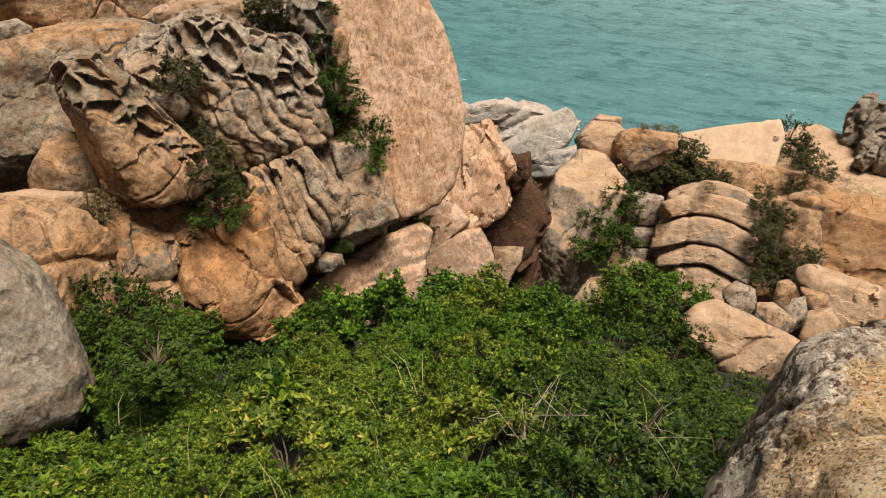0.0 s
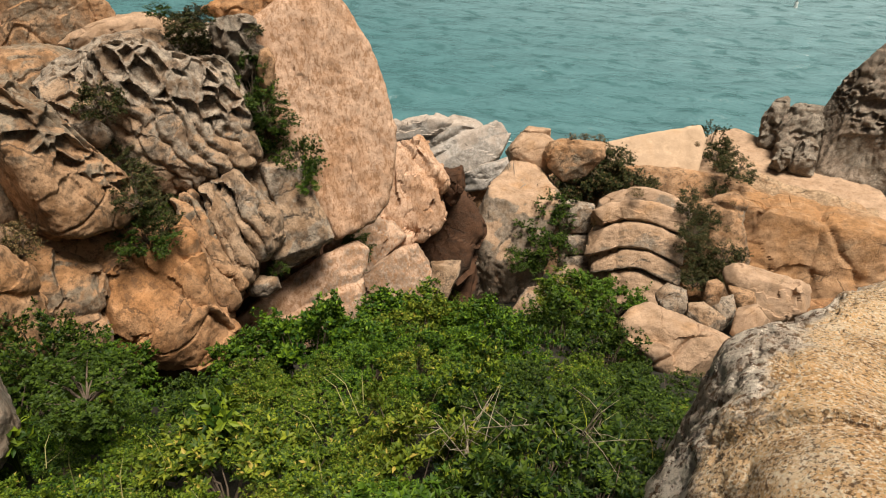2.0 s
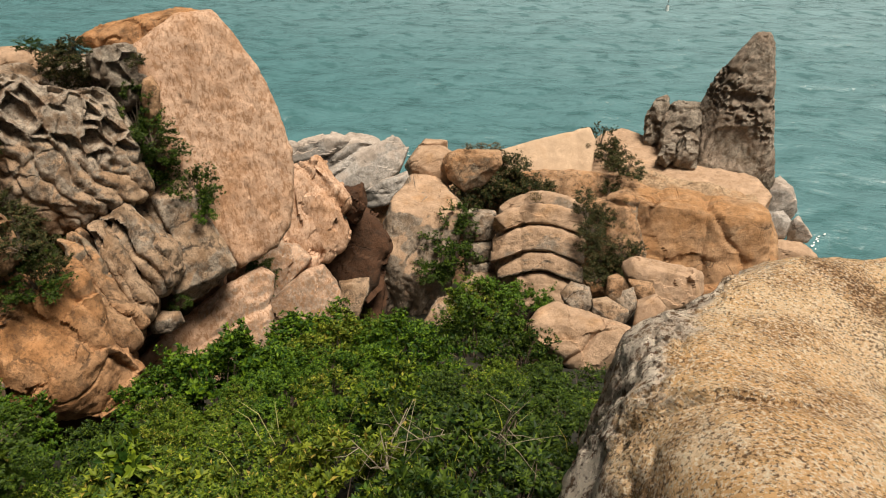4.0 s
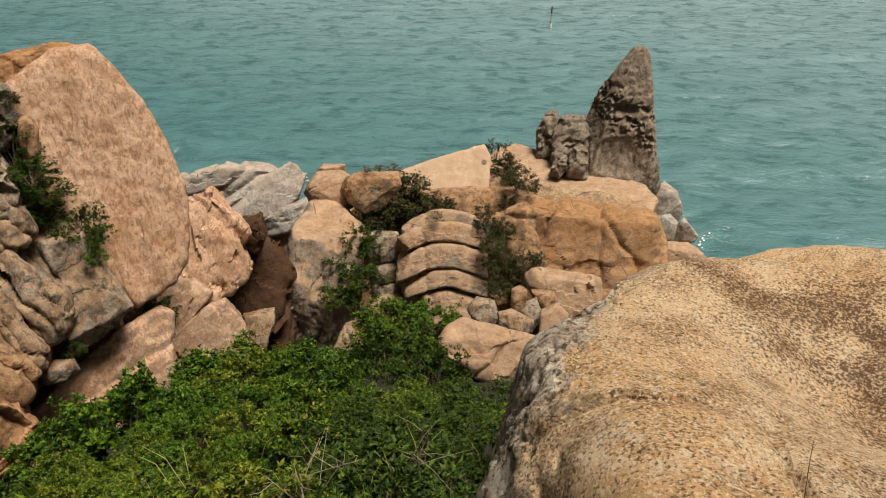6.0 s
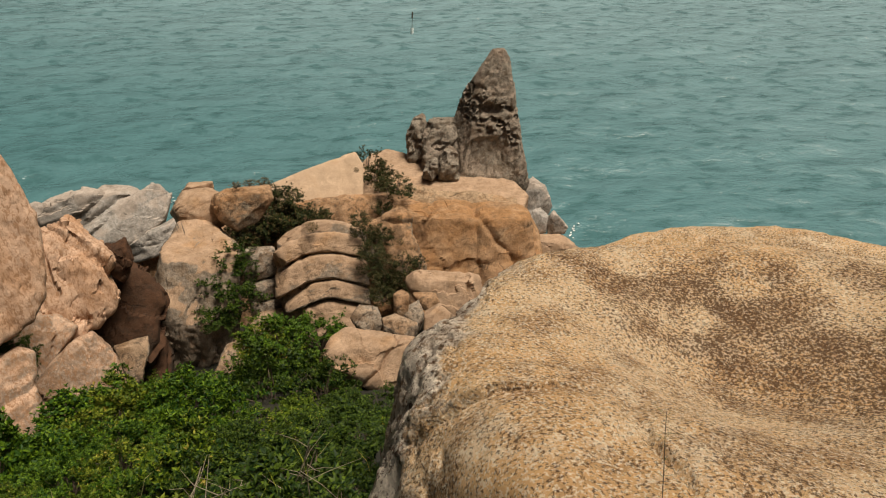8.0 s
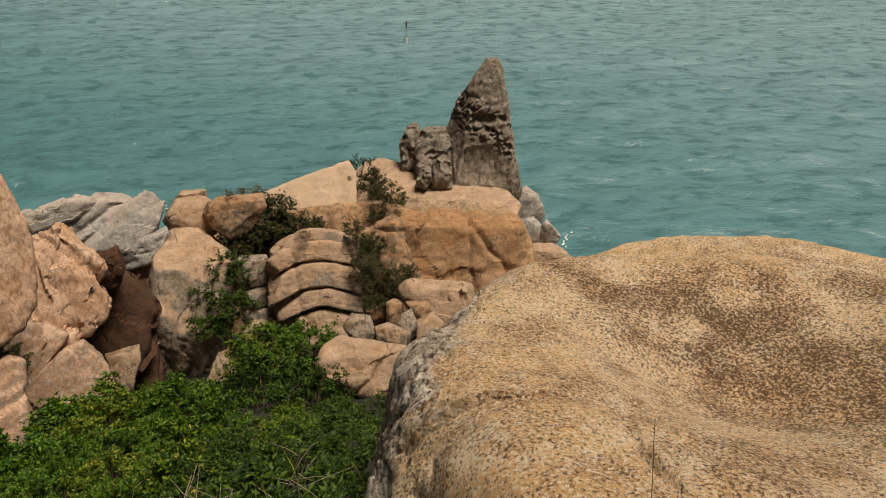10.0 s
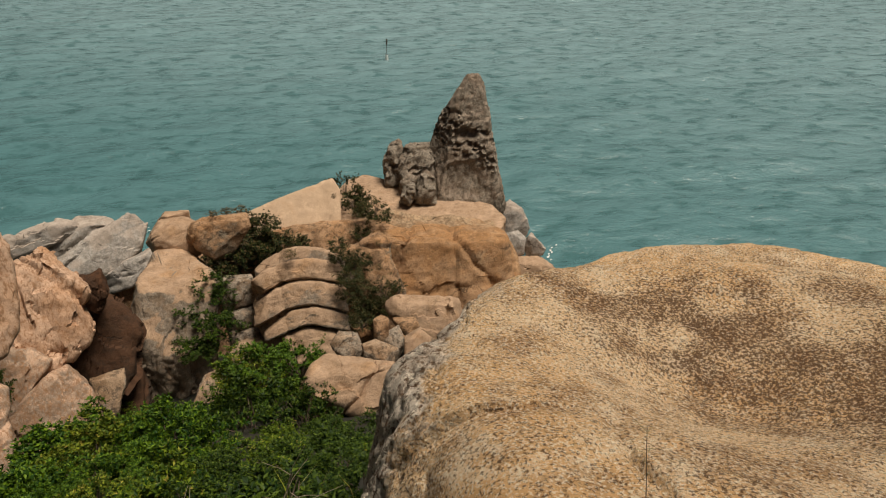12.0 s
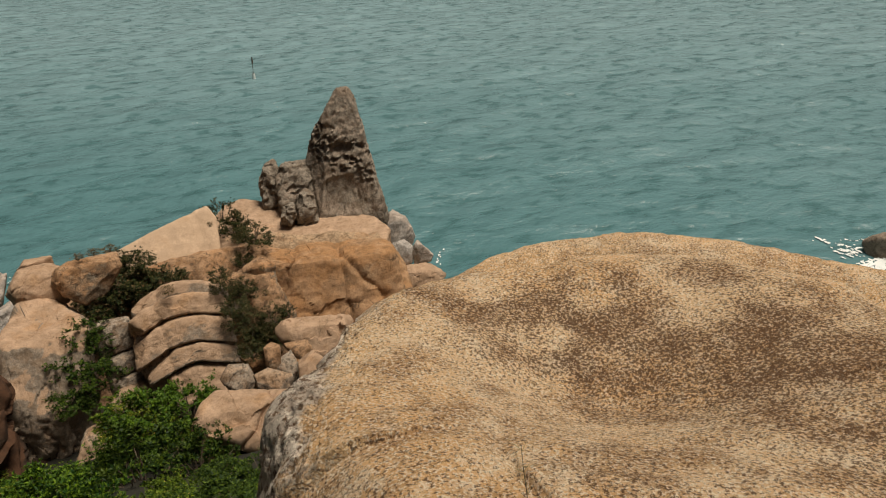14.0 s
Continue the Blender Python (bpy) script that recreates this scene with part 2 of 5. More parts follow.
def leaf_material(name, light, deep, dry=None, amount=0.0):
    m, tree = material(name)
    n = Nodes(tree)
    island = n.add("NewGeometry").outputs["Random Per Island"]
    rand = n.add("ObjectInfo").outputs["Random"]
    colour = n.mix(n.math("POWER", island, 1.9), deep, light)
    colour = n.mix(n.math("MULTIPLY", n.math("POWER", rand, 2.0), 0.5), colour, tuple(0.35 * a + 0.65 * b for a, b in zip(light, deep)))
    if dry:
        colour = n.mix(n.step(island, 1 - amount - 0.02, 1 - amount + 0.02), colour, dry)
    p = n.add("BsdfPrincipled", Base_Color=colour, Roughness=0.55)
    p.inputs["Specular IOR Level"].default_value = 0.2
    trans = n.add("BsdfTranslucent", Color=colour)
    mixed = n.add("MixShader", Fac=0.14)
    n.t.links.new(p.outputs[0], mixed.inputs[1])
    n.t.links.new(trans.outputs[0], mixed.inputs[2])
    n.t.links.new(mixed.outputs[0], n.add("OutputMaterial").inputs["Surface"])
    return m


LEAF = leaf_material("glossy_green_leaf", (0.195, 0.265, 0.017), (0.010, 0.038, 0.004), (0.30, 0.24, 0.05), 0.03)
LEAF_LIGHT = leaf_material("yellow_green_leaf", (0.275, 0.31, 0.026), (0.026, 0.062, 0.007), (0.36, 0.28, 0.06), 0.05)
LEAF_DARK = leaf_material("dark_green_leaf", (0.095, 0.147, 0.013), (0.004, 0.02, 0.003))
LEAF_FRESH = leaf_material("fresh_green_leaf", (0.135, 0.225, 0.012), (0.008, 0.04, 0.004))
LEAF_OLIVE = leaf_material("dusky_olive_leaf", (0.105, 0.112, 0.03), (0.010, 0.02, 0.006), (0.17, 0.11, 0.05), 0.14)
LEAF_DRY = leaf_material("olive_brown_leaf", (0.15, 0.13, 0.045), (0.035, 0.032, 0.012), (0.32, 0.21, 0.10), 0.3)


def plain(name, colour, deep, scale, rough, bump=0.3):
    m, tree = material(name)
    n = Nodes(tree)
    where = n.add("TexCoord").outputs["Object"]
    grain = n.noise(where, scale, 8.0, 0.7)
    big = n.noise(where, scale * 0.12, 3.0, 0.6)
    tint = n.mix(n.step(n.math("ADD", n.math("MULTIPLY", grain, 0.6), n.math("MULTIPLY", big, 0.4)), 0.35, 0.65), deep, colour)
    b = n.add("Bump", Strength=bump, Distance=0.03, Height=grain)
    p = n.add("BsdfPrincipled", Base_Color=tint, Roughness=rough, Normal=b.outputs[0])
    n.t.links.new(p.outputs[0], n.add("OutputMaterial").inputs["Surface"])
    return m


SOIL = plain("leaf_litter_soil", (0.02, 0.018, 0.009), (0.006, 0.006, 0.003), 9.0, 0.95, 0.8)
BARK = plain("grey_brown_bark", (0.16, 0.12, 0.085), (0.07, 0.05, 0.035), 30.0, 0.9)
DEADWOOD = plain("bleached_dead_wood", (0.36, 0.31, 0.23), (0.2, 0.16, 0.11), 30.0, 0.9)
STRAW = plain("dry_straw", (0.36, 0.33, 0.14), (0.2, 0.2, 0.07), 12.0, 0.85)
FOAM = plain("sea_foam", (0.8, 0.82, 0.8), (0.62, 0.68, 0.66), 14.0, 0.7)


def sea_material():
    m, tree = material("teal_sea_water")
    n = Nodes(tree)
    where = n.add("TexCoord").outputs["Object"]
    turned = n.stretch(where, (1.0, 1.7, 1.0), (0, 0, radians(-12)))
    swell = n.noise(turned, 0.22, 2.0, 0.5)
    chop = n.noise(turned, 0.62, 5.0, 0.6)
    ripple = n.noise(n.stretch(where, (1.0, 1.8, 1.0), (0, 0, radians(9))), 2.6, 4.0, 0.65)
    sheen_noise = n.noise(n.stretch(where, (1.0, 2.0, 1.0), (0, 0, radians(20))), 0.022, 4.0, 0.6)
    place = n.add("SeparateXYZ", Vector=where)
    # paler offshore: the sky's reflection is put into the water colour
    offshore = n.math("ADD", n.math("ADD", place.outputs["Y"], n.math("MULTIPLY", place.outputs["X"], 0.45)), n.math("MULTIPLY", n.math("SUBTRACT", sheen_noise, 0.5), 45.0))
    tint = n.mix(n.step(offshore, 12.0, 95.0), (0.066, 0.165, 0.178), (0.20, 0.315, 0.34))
    # wavelet shading painted as a darker colour in the troughs
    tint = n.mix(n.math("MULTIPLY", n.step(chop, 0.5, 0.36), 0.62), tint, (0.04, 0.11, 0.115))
    h = n.math("ADD", n.math("MULTIPLY", swell, 1.0), n.math("ADD", n.math("MULTIPLY", chop, 0.42), n.math("MULTIPLY", ripple, 0.07)))
    b = n.add("Bump", Strength=1.0, Distance=0.75, Height=h)
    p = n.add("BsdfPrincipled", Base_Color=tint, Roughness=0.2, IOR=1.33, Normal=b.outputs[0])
    p.inputs["Specular IOR Level"].default_value = 0.5
    n.t.links.new(p.outputs[0], n.add("OutputMaterial").inputs["Surface"])
    return m


SEA = sea_material()


# ---- mesh helpers ----
def mesh_of(name, verts, faces, mat, smooth=True):
    me = bpy.data.meshes.new(name)
    me.from_pydata(np.asarray(verts).tolist(), [], np.asarray(faces).tolist())
    me.materials.append(mat)
    me.polygons.foreach_set("use_smooth", [smooth] * len(me.polygons))
    me.update()
    return me


_shells = {}


def shell(n):
    """Directions and triangles of a closed surface with a fine grid of n by n round +z and a coarse back."""
    if n not in _shells:
        g = np.linspace(-1, 1, n)
        x, y = np.meshgrid(g, g)
        u, v = (x * np.sqrt(1 - y * y / 2)).ravel(), (y * np.sqrt(1 - x * x / 2)).ravel()
        s, turn = np.minimum(np.hypot(u, v), 1), np.arctan2(v, u)
        tilt = s * radians(105)
        way = [np.c_[np.sin(tilt) * np.cos(turn), np.sin(tilt) * np.sin(turn), np.cos(tilt)]]
        i = (np.arange(n - 1)[:, None] * n + np.arange(n - 1)).ravel()
        faces = [np.c_[i, i + 1, i + n + 1], np.c_[i, i + n + 1, i + n]]
        k = np.arange(n - 1)
        ring = np.r_[k, k * n + n - 1, (n - 1) * n + n - 1 - k, (n - 1 - k) * n]
        edge, m, at = turn[ring], len(ring), n * n
        nxt = np.roll(np.arange(m), -1)
        for deg in (118, 134, 152, 168):
            d = radians(deg)
            way.append(np.c_[np.sin(d) * np.cos(edge), np.sin(d) * np.sin(edge), np.full(m, np.cos(d))])
            here = at + np.arange(m)
            faces += [np.c_[ring, here, here[nxt]], np.c_[ring, here[nxt], ring[nxt]]]
            ring, at = here, at + m
        way.append(np.array([[0, 0, -1.0]]))
        faces.append(np.c_[ring, np.full(m, at), ring[nxt]])
        _shells[n] = np.concatenate(way), np.concatenate(faces)
    return _shells[n]


def normals_of(p, faces):
    """Outward normals at the points of a mesh."""
    a, b, c = (p[faces[:, k]] for k in range(3))
    fn = np.cross(b - a, c - a)
    out = np.stack([sum(np.bincount(faces[:, k], fn[:, j], len(p)) for k in range(3)) for j in range(3)], 1)
    return out / (np.linalg.norm(out, axis=1)[:, None] + 1e-12)


def hull_planes(points):
    bm = bmesh.new()
    for p in points:
        bm.verts.new(p)
    bmesh.ops.convex_hull(bm, input=bm.verts[:])
    bm.normal_update()
    planes = [(*f.normal, f.normal.dot(f.verts[0].co)) for f in bm.faces if f.calc_area() > 1e-7]
    bm.free()
    planes = np.array(planes)
    return planes[:, :3], planes[:, 3]


count = [0]


def outline_reach(profile, mid, soften):
    """How far the outline lies from its middle, by angle, with its corners a little rounded."""
    ang = np.arange(720) * math.pi / 360
    d = np.c_[np.cos(ang), np.sin(ang)]
    reach = np.zeros(720)
    for p, q in zip(profile - mid, np.roll(profile, -1, 0) - mid):
        e = q - p
        det = d[:, 0] * -e[1] + d[:, 1] * e[0]
        det = np.where(np.abs(det) < 1e-9, 1e-9, det)
        far = (p[0] * -e[1] + p[1] * e[0]) / det
        along = (d[:, 0] * p[1] - d[:, 1] * p[0]) / det
        ok = (far > 0) & (along >= -1e-6) & (along <= 1 + 1e-6)
        reach = np.where(ok, np.maximum(reach, far), reach)
    k = np.arange(-30, 31)
    w = np.exp(-0.5 * (k / soften) ** 2)
    w /= w.sum()
    return np.convolve(np.r_[reach[-30:], reach, reach[:30]], w, "valid")


EYE = np.array([0.0, 0.0, 14.0])


def rock_mesh(name, at, profile, yaw, lean, front, back, mat, fineness=1.0, crisp=9.0, rough=0.045, size=0.9, fine=0.014, grey=0.0,
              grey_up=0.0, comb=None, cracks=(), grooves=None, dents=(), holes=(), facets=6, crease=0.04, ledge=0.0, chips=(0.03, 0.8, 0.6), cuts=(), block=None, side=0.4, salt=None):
    """A rock: an outline (across, up) in a leaning plane, swelling forwards and back, cut by flat breaks, then weathered.
    comb: (scale, depth, low, high, lean, angle, ratio) scooped cells with thin rims where across * lean + up lies between low and high;
    cracks: (across, up, angle, width, depth); grooves: (spacing, depth, low, high, slant); dents: (across, up, radius, depth);
    cuts: (across, up, out, far) planes that slice the rock; block: a level top and two steep faces. Other flat breaks are left to chance."""
    count[0] += 1
    salt = count[0] * 31 if salt is None else salt
    rng = np.random.default_rng(salt)
    pr = np.array(profile, float)
    mid = 0.5 * (pr.min(0) + pr.max(0)) * 0.5 + 0.5 * pr.mean(0)
    wide, high = np.ptp(pr, axis=0) / 2
    span = wide + high
    power = 2.2 + crisp / 3.2
    small = min(1.0, 0.15 + span / 2.0)
    reach = outline_reach(pr, mid, 5.0 if crisp < 11 else 2.5 if crisp < 17 else 1.3)
    gap = 0.002 * float(np.linalg.norm(np.array(at) - EYE)) / fineness
    way, faces = shell(int(np.clip(1.35 * (span + front) / gap, 30, 280)) // 6 * 6)
    way = way * np.c_[np.full(len(way), wide), np.full(len(way), high), np.where(way[:, 2] > 0, front, 0.6 * front)]
    way /= np.linalg.norm(way, axis=1)[:, None]
    turn = (np.degrees(np.arctan2(way[:, 1], way[:, 0])) % 360) * 2
    rho = np.interp(turn, np.arange(721), np.r_[reach, reach[0]])
    deep = np.where(way[:, 2] > 0, front, back)
    k = np.power(np.hypot(way[:, 0], way[:, 1]) / rho, power) + np.power(np.abs(way[:, 2]) / deep, power)
    r = np.power(k, -1 / power)
    p = way * r[:, None]
    planes = []
    for _ in range(facets):
        n = np.array([rng.normal(), rng.normal() * 0.8 + 0.35, rng.uniform(0.3, 1.3)])
        n /= np.linalg.norm(n)
        planes.append((n, (p @ n).max() * rng.uniform(0.78, 0.93)))
    edge = 64 if crisp > 10.5 else 14
    if crisp > 5.5 and not comb if block is None else block:
        up, ahead = (f(radians(lean)) for f in (math.cos, math.sin))
        planes.append((np.array([0, up, ahead]), up * (pr[:, 1].max() - mid[1]) * 0.95 + ahead * front * rng.uniform(0.1, 0.35)))
        for way_out in (-1, 1):
            a = way_out * rng.uniform(0.2, 0.75)
            n = np.array([math.sin(a), -ahead * math.cos(a), up * math.cos(a)])
            far = math.cos(a) * (ahead * (mid[1] - pr[:, 1].min()) * 0.9 + up * front * rng.uniform(0.2, 0.45)) + abs(math.sin(a)) * wide * 0.75
            n = n + np.array([0, up, ahead]) * rng.uniform(0.0, 0.15)
            planes.append((n / np.linalg.norm(n), far))
    for x, y, z, far in cuts:
        n = np.array([x, y, z], float)
        n /= np.linalg.norm(n)
        planes.append((n, far - n[:2] @ mid))
    for n, far in planes:
        cut = np.maximum(way @ n, 1e-3) / far
        r = np.power(np.power(1 / r, edge) + np.power(cut, edge), -1 / edge)
    p = way * r[:, None] + np.array([*mid, 0])
    out = normals_of(p, faces)
    q = p / size + salt * 1.37
    shift = small * rough * fbm(q, 4, salt) + fine * fbm(p * 6.0 + salt, 4, salt + 50, 0.6)
    line = 1 - np.abs(fbm(p * np.array([1, 0.8, 1]) / (size * 1.3) + salt, 3, salt + 60))
    shift -= small * crease * ramp(line, 0.95, 1.0)
    if chips:
        amount, across, tall = chips
        bend = 0.12 * np.c_[fbm(p * 2.5 + 2, 3, salt + 81), fbm(p * 2.5 + 6, 3, salt + 82), np.zeros(len(p))]
        shift += small * amount * shards((p + bend) / np.array([across, tall, across]) + salt * 0.7, salt + 83)
    if ledge:
        shift += ledge * (np.abs(value_noise(p * np.array([1.2, 3.5, 1.2]) / size + salt, salt + 9)) - 0.4)
    u, v = p[:, 0], p[:, 1]
    wob = 0.08 * fbm(p * 2.2 + salt, 3, salt + 3)
    for cu, cv, angle, width, depth in cracks:
        s, c = math.sin(radians(angle)), math.cos(radians(angle))
        off = (u - cu) * -s + (v - cv) * c + wob * 0.6
        shift -= depth * np.exp(-np.abs(off / max(width, 2.2 * gap)) ** 1.5) * ramp(p[:, 2], -0.4 * back, 0)
    for du, dv, radius, depth in dents:
        shift -= depth * np.exp(-((u - du) ** 2 + (v - dv) ** 2) / radius ** 2)
    wu, wv = u + wob * 0.45, v + 0.45 * (wob * 0.5 + 0.05 * fbm(p * 5 + 3, 2, salt + 6))
    sunk = np.zeros(len(p))
    for hu, hv, ru, rv, angle, depth in holes:
        s, c = math.sin(radians(angle)), math.cos(radians(angle))
        a, b = (wu - hu) * c + (wv - hv) * s, (wv - hv) * c - (wu - hu) * s
        far = np.power(np.abs(a / ru), 2.4) + np.power(np.abs(b / rv), 2.4)
        inside = (far < 1) & (p[:, 2] > -0.2)
        sunk = np.maximum(sunk, np.where(inside, depth * np.power(np.maximum(1 - far, 0), 0.45), 0))
    mask = 0.0
    if comb:
        scale, depth, low, high_up, lean_in, angle, ratio = comb
        key = u * lean_in + v + wob * 2.0
        mask = ramp(key, low, low + 0.15) * (1 - ramp(key, high_up - 0.15, high_up)) * ramp(p[:, 2], -0.15, 0.1)
        s, c = math.sin(radians(angle)), math.cos(radians(angle))
        lay = np.c_[(u * c + v * s) / ratio, v * c - u * s, 0.7 * p[:, 2]] / scale
        lay = lay + 0.22 * np.c_[fbm(p * 2.6, 3, salt + 21), fbm(p * 2.6 + 9, 3, salt + 22), fbm(p * 2, 2, salt + 23)] + salt
        one, two, mark = cells(lay, salt)
        bowl = ramp(two - one, 0.02, 0.24) * ramp(mark, 0.1, 0.4)
        one, two, mark = cells(lay * 2.3 + 7, salt + 3)
        minor = ramp(two - one, 0.05, 0.4) * ramp(mark, 0.55, 0.7)
        sunk = np.maximum(sunk, depth * mask * np.maximum(bowl, 0.4 * minor))
        shift += 0.12 * depth * mask
    if grooves:
        spacing, depth, low, high_up, slant = grooves
        key = ramp(v + wob * 2, low, low + 0.3) * (1 - ramp(v + wob * 2, high_up - 0.3, high_up))
        wave = np.abs(np.sin((u + slant * v + wob * 2.6) * math.pi / spacing))
        shift -= depth * key * (1 - np.power(wave, 0.45)) * (0.7 + 0.5 * fbm(p, 2, salt + 44))
    p = p + out * shift[:, None]
    p -= (out * 0.75 + np.array([0, -0.45, 0.25])) * sunk[:, None]
    # grey weathering, upwards where asked, noise-broken; steep sides greyed for lichen and painted shade
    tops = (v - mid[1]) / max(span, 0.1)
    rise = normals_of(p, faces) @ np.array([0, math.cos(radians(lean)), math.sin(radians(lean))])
    weather_shade = grey + side * (1 - ramp(rise + 0.25 * fbm(p * 1.8, 3, salt + 71), 0.3, 0.75)) - 0.5 * side + grey_up * ramp(tops, -0.35, 0.45) + 0.3 * fbm(p * 0.8 + salt, 3, salt + 70) + 0.4 * mask
    lie = Matrix.Rotation(radians(yaw), 3, "Z") @ Matrix.Rotation(radians(90 - lean), 3, "X")
    p = p @ np.array(lie).T
    me = mesh_of(name, p, faces, mat)
    me.set_sharp_from_angle(angle=radians(75 if comb else 32))
    field = me.attributes.new("weather_shade", "FLOAT", "POINT")
    field.data.foreach_set("value", np.clip(weather_shade, 0, 1).astype(np.float32))
    return me


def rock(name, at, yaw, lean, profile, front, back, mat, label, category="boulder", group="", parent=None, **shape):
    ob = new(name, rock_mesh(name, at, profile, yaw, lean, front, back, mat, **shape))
    ob.location = at
    if parent is not None:
        ob.parent = parent
        ob.location = Vector(at) - parent.location
        if label:
            tagged(ob, label)
    else:
        tagged(ob, label, category, group)
    return ob


def ground_height(x, y):
    h = np.hypot(x, y)
    z = np.where(h < 13, 11.55 - 0.56 * h, 4.27 - 0.45 * (h - 13))
    z = np.where(y < 0, 11.55 - 0.30 * np.abs(x) + 0.15 * np.minimum(-y, 8), z)
    return np.maximum(z, -3.0)


# ---- ground and sea ----
def sheet(name, xs, ys, height, mat, label, kind="structure"):
    gx, gy = np.meshgrid(xs, ys)
    gz = height(gx, gy)
    v = np.c_[gx.ravel(), gy.ravel(), gz.ravel()]
    w = len(xs)
    i = (np.arange(len(ys) - 1)[:, None] * w + np.arange(w - 1)).ravel()
    ob = new(name, mesh_of(name, v, np.c_[i, i + 1, i + w + 1, i + w], mat))
    return tagged(ob, label, name, kind=kind)


def hillside(x, y):
    flat = np.c_[x.ravel(), y.ravel(), np.zeros(x.size)]
    return ground_height(x, y) + (0.25 * fbm(flat * 0.6, 4, 3)).reshape(x.shape)


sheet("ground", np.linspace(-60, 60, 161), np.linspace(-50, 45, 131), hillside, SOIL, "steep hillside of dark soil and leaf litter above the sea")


def swell(x, y):
    flat = np.c_[(x * 0.97 + y * 0.24).ravel() * 0.30, (y * 0.97 - x * 0.24).ravel() * 0.75, np.zeros(x.size)]
    fade = np.clip(1.3 - np.hypot(x, y - 20) / 160, 0, 1)
    return (0.16 * fbm(flat, 3, 11)).reshape(x.shape) * fade


near_x = np.arange(-110, 110.1, 0.75)
near_y = np.arange(-10, 170.1, 0.6)
far = np.array([150, 250, 450, 900, 2000, 4500.0])
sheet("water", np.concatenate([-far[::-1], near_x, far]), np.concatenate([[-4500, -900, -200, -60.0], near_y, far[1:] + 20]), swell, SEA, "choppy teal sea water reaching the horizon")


# ---- rocks of the left massif ----
rock("granite_boulder", (-5.57, 2.20, 10.07), 68.8, 33.2, [(-0.28, 1.08), (0.2, 0.97), (0.38, 0.75), (0.54, 0.43), (0.59, -0.07), (0.61, -0.4), (0.59, -0.69), (0.32, -0.92), (-0.51, -0.8), (-0.68, 0.17)], 0.8, 1.6, PALE, "pale grey granite boulder with dark lichen stains", grey=0.55, crisp=5, chips=None, crease=0.0, facets=2, rough=0.03, block=False)
rock("granite_boulder", (-7.41, 3.41, 9.20), 65.5, 30.4, [(-0.68, 1.11), (0.14, 0.92), (0.61, 0.73), (0.91, 0.48), (1.04, 0.15), (1.04, -0.32), (0.99, -0.59), (0.7, -0.92), (-0.12, -0.94), (-1.07, -0.41)], 0.8, 1.8, TAN, "rounded tan granite boulder behind the shrubs", cracks=[(0.21, 0.1, -12, 0.03, 0.05)], grey=0.1, crisp=7)
rock("granite_block", (-7.32, 4.76, 8.33), 57.1, 32.9, [(-0.21, 0.91), (0.14, 0.96), (0.5, 0.84), (0.67, 0.59), (0.47, -0.3), (0.24, -0.93), (-0.37, -0.87), (-0.64, -0.4)], 0.55, 1.8, TAN, "brown granite block below the pitted rock", cracks=[(0.16, 0.03, -8, 0.025, 0.06), (0.24, -0.14, 20, 0.02, 0.05)], grey=0.2, crisp=12, grey_up=0.2, chips=(0.09, 0.7, 0.6))
rock("granite_ledge", (-7.66, 5.27, 8.77), 55.5, 29.2, [(-0.85, 0.45), (-0.42, 0.51), (-0.1, 0.36), (0.31, 0.25), (0.77, 0.25), (0.99, 0.13), (0.98, -0.22), (0.66, -0.51), (-0.28, -0.35), (-0.88, 0.04)], 0.5, 1.4, TAN, "yellow orange granite shelf under the egg shaped rock", crisp=10)
rock("granite_outcrop", (-6.81, 5.93, 8.13), 49.0, 33.0, [(-0.74, 0.75), (-0.38, 0.95), (0.38, 0.97), (0.5, 0.38), (0.63, -0.28), (0.79, -0.71), (0.65, -0.99), (0.21, -1.07), (-0.53, -0.91), (-0.9, -0.65), (-0.78, 0.16)], 0.75, 2.2, RUST, "orange granite outcrop above a damp foot with painted shade", cracks=[(0.29, 0.32, -58, 0.03, 0.06), (0.48, -0.43, -50, 0.03, 0.06)], crisp=11, rough=0.07, grey_up=0.15, facets=6, chips=(0.08, 0.9, 0.8))
# the foot is damp; shade of the undercut is painted in too
rock("granite_outcrop", (-6.90, 5.71, 7.17), 50.4, 37.3, [(-0.68, 0.58), (0.03, 0.44), (0.64, 0.21), (0.82, -0.14), (0.39, -0.55), (-0.85, -0.21)], 0.5, 1.8, UMBER, "damp granite foot of the outcrop, undercut shade in its colour", cracks=[(-0.04, 0.08, -70, 0.03, 0.06)], crisp=10, grey=0.3)
rock("granite_spur", (-6.62, 7.52, 8.53), 31.3, 28.5, [(-0.49, 0.58), (-0.11, 0.73), (0.14, 0.46), (0.46, 0.03), (0.51, -0.3), (0.36, -0.55), (0.08, -0.74), (-0.07, -0.43), (-0.27, 0.12)], 0.42, 1.4, GREY, "grey granite spur with a pale blunt nose", group="buttress spurs", holes=[(-0.25, 0.37, 0.08, 0.19, 30, 0.2), (-0.14, 0.15, 0.05, 0.15, 30, 0.15), (-0.37, 0.43, 0.07, 0.1, 20, 0.15)], grey=0.2, grey_up=0.3, grooves=(0.36, 0.14, -1.4, 1.0, 0.55), crisp=4, facets=0, crease=0.02)
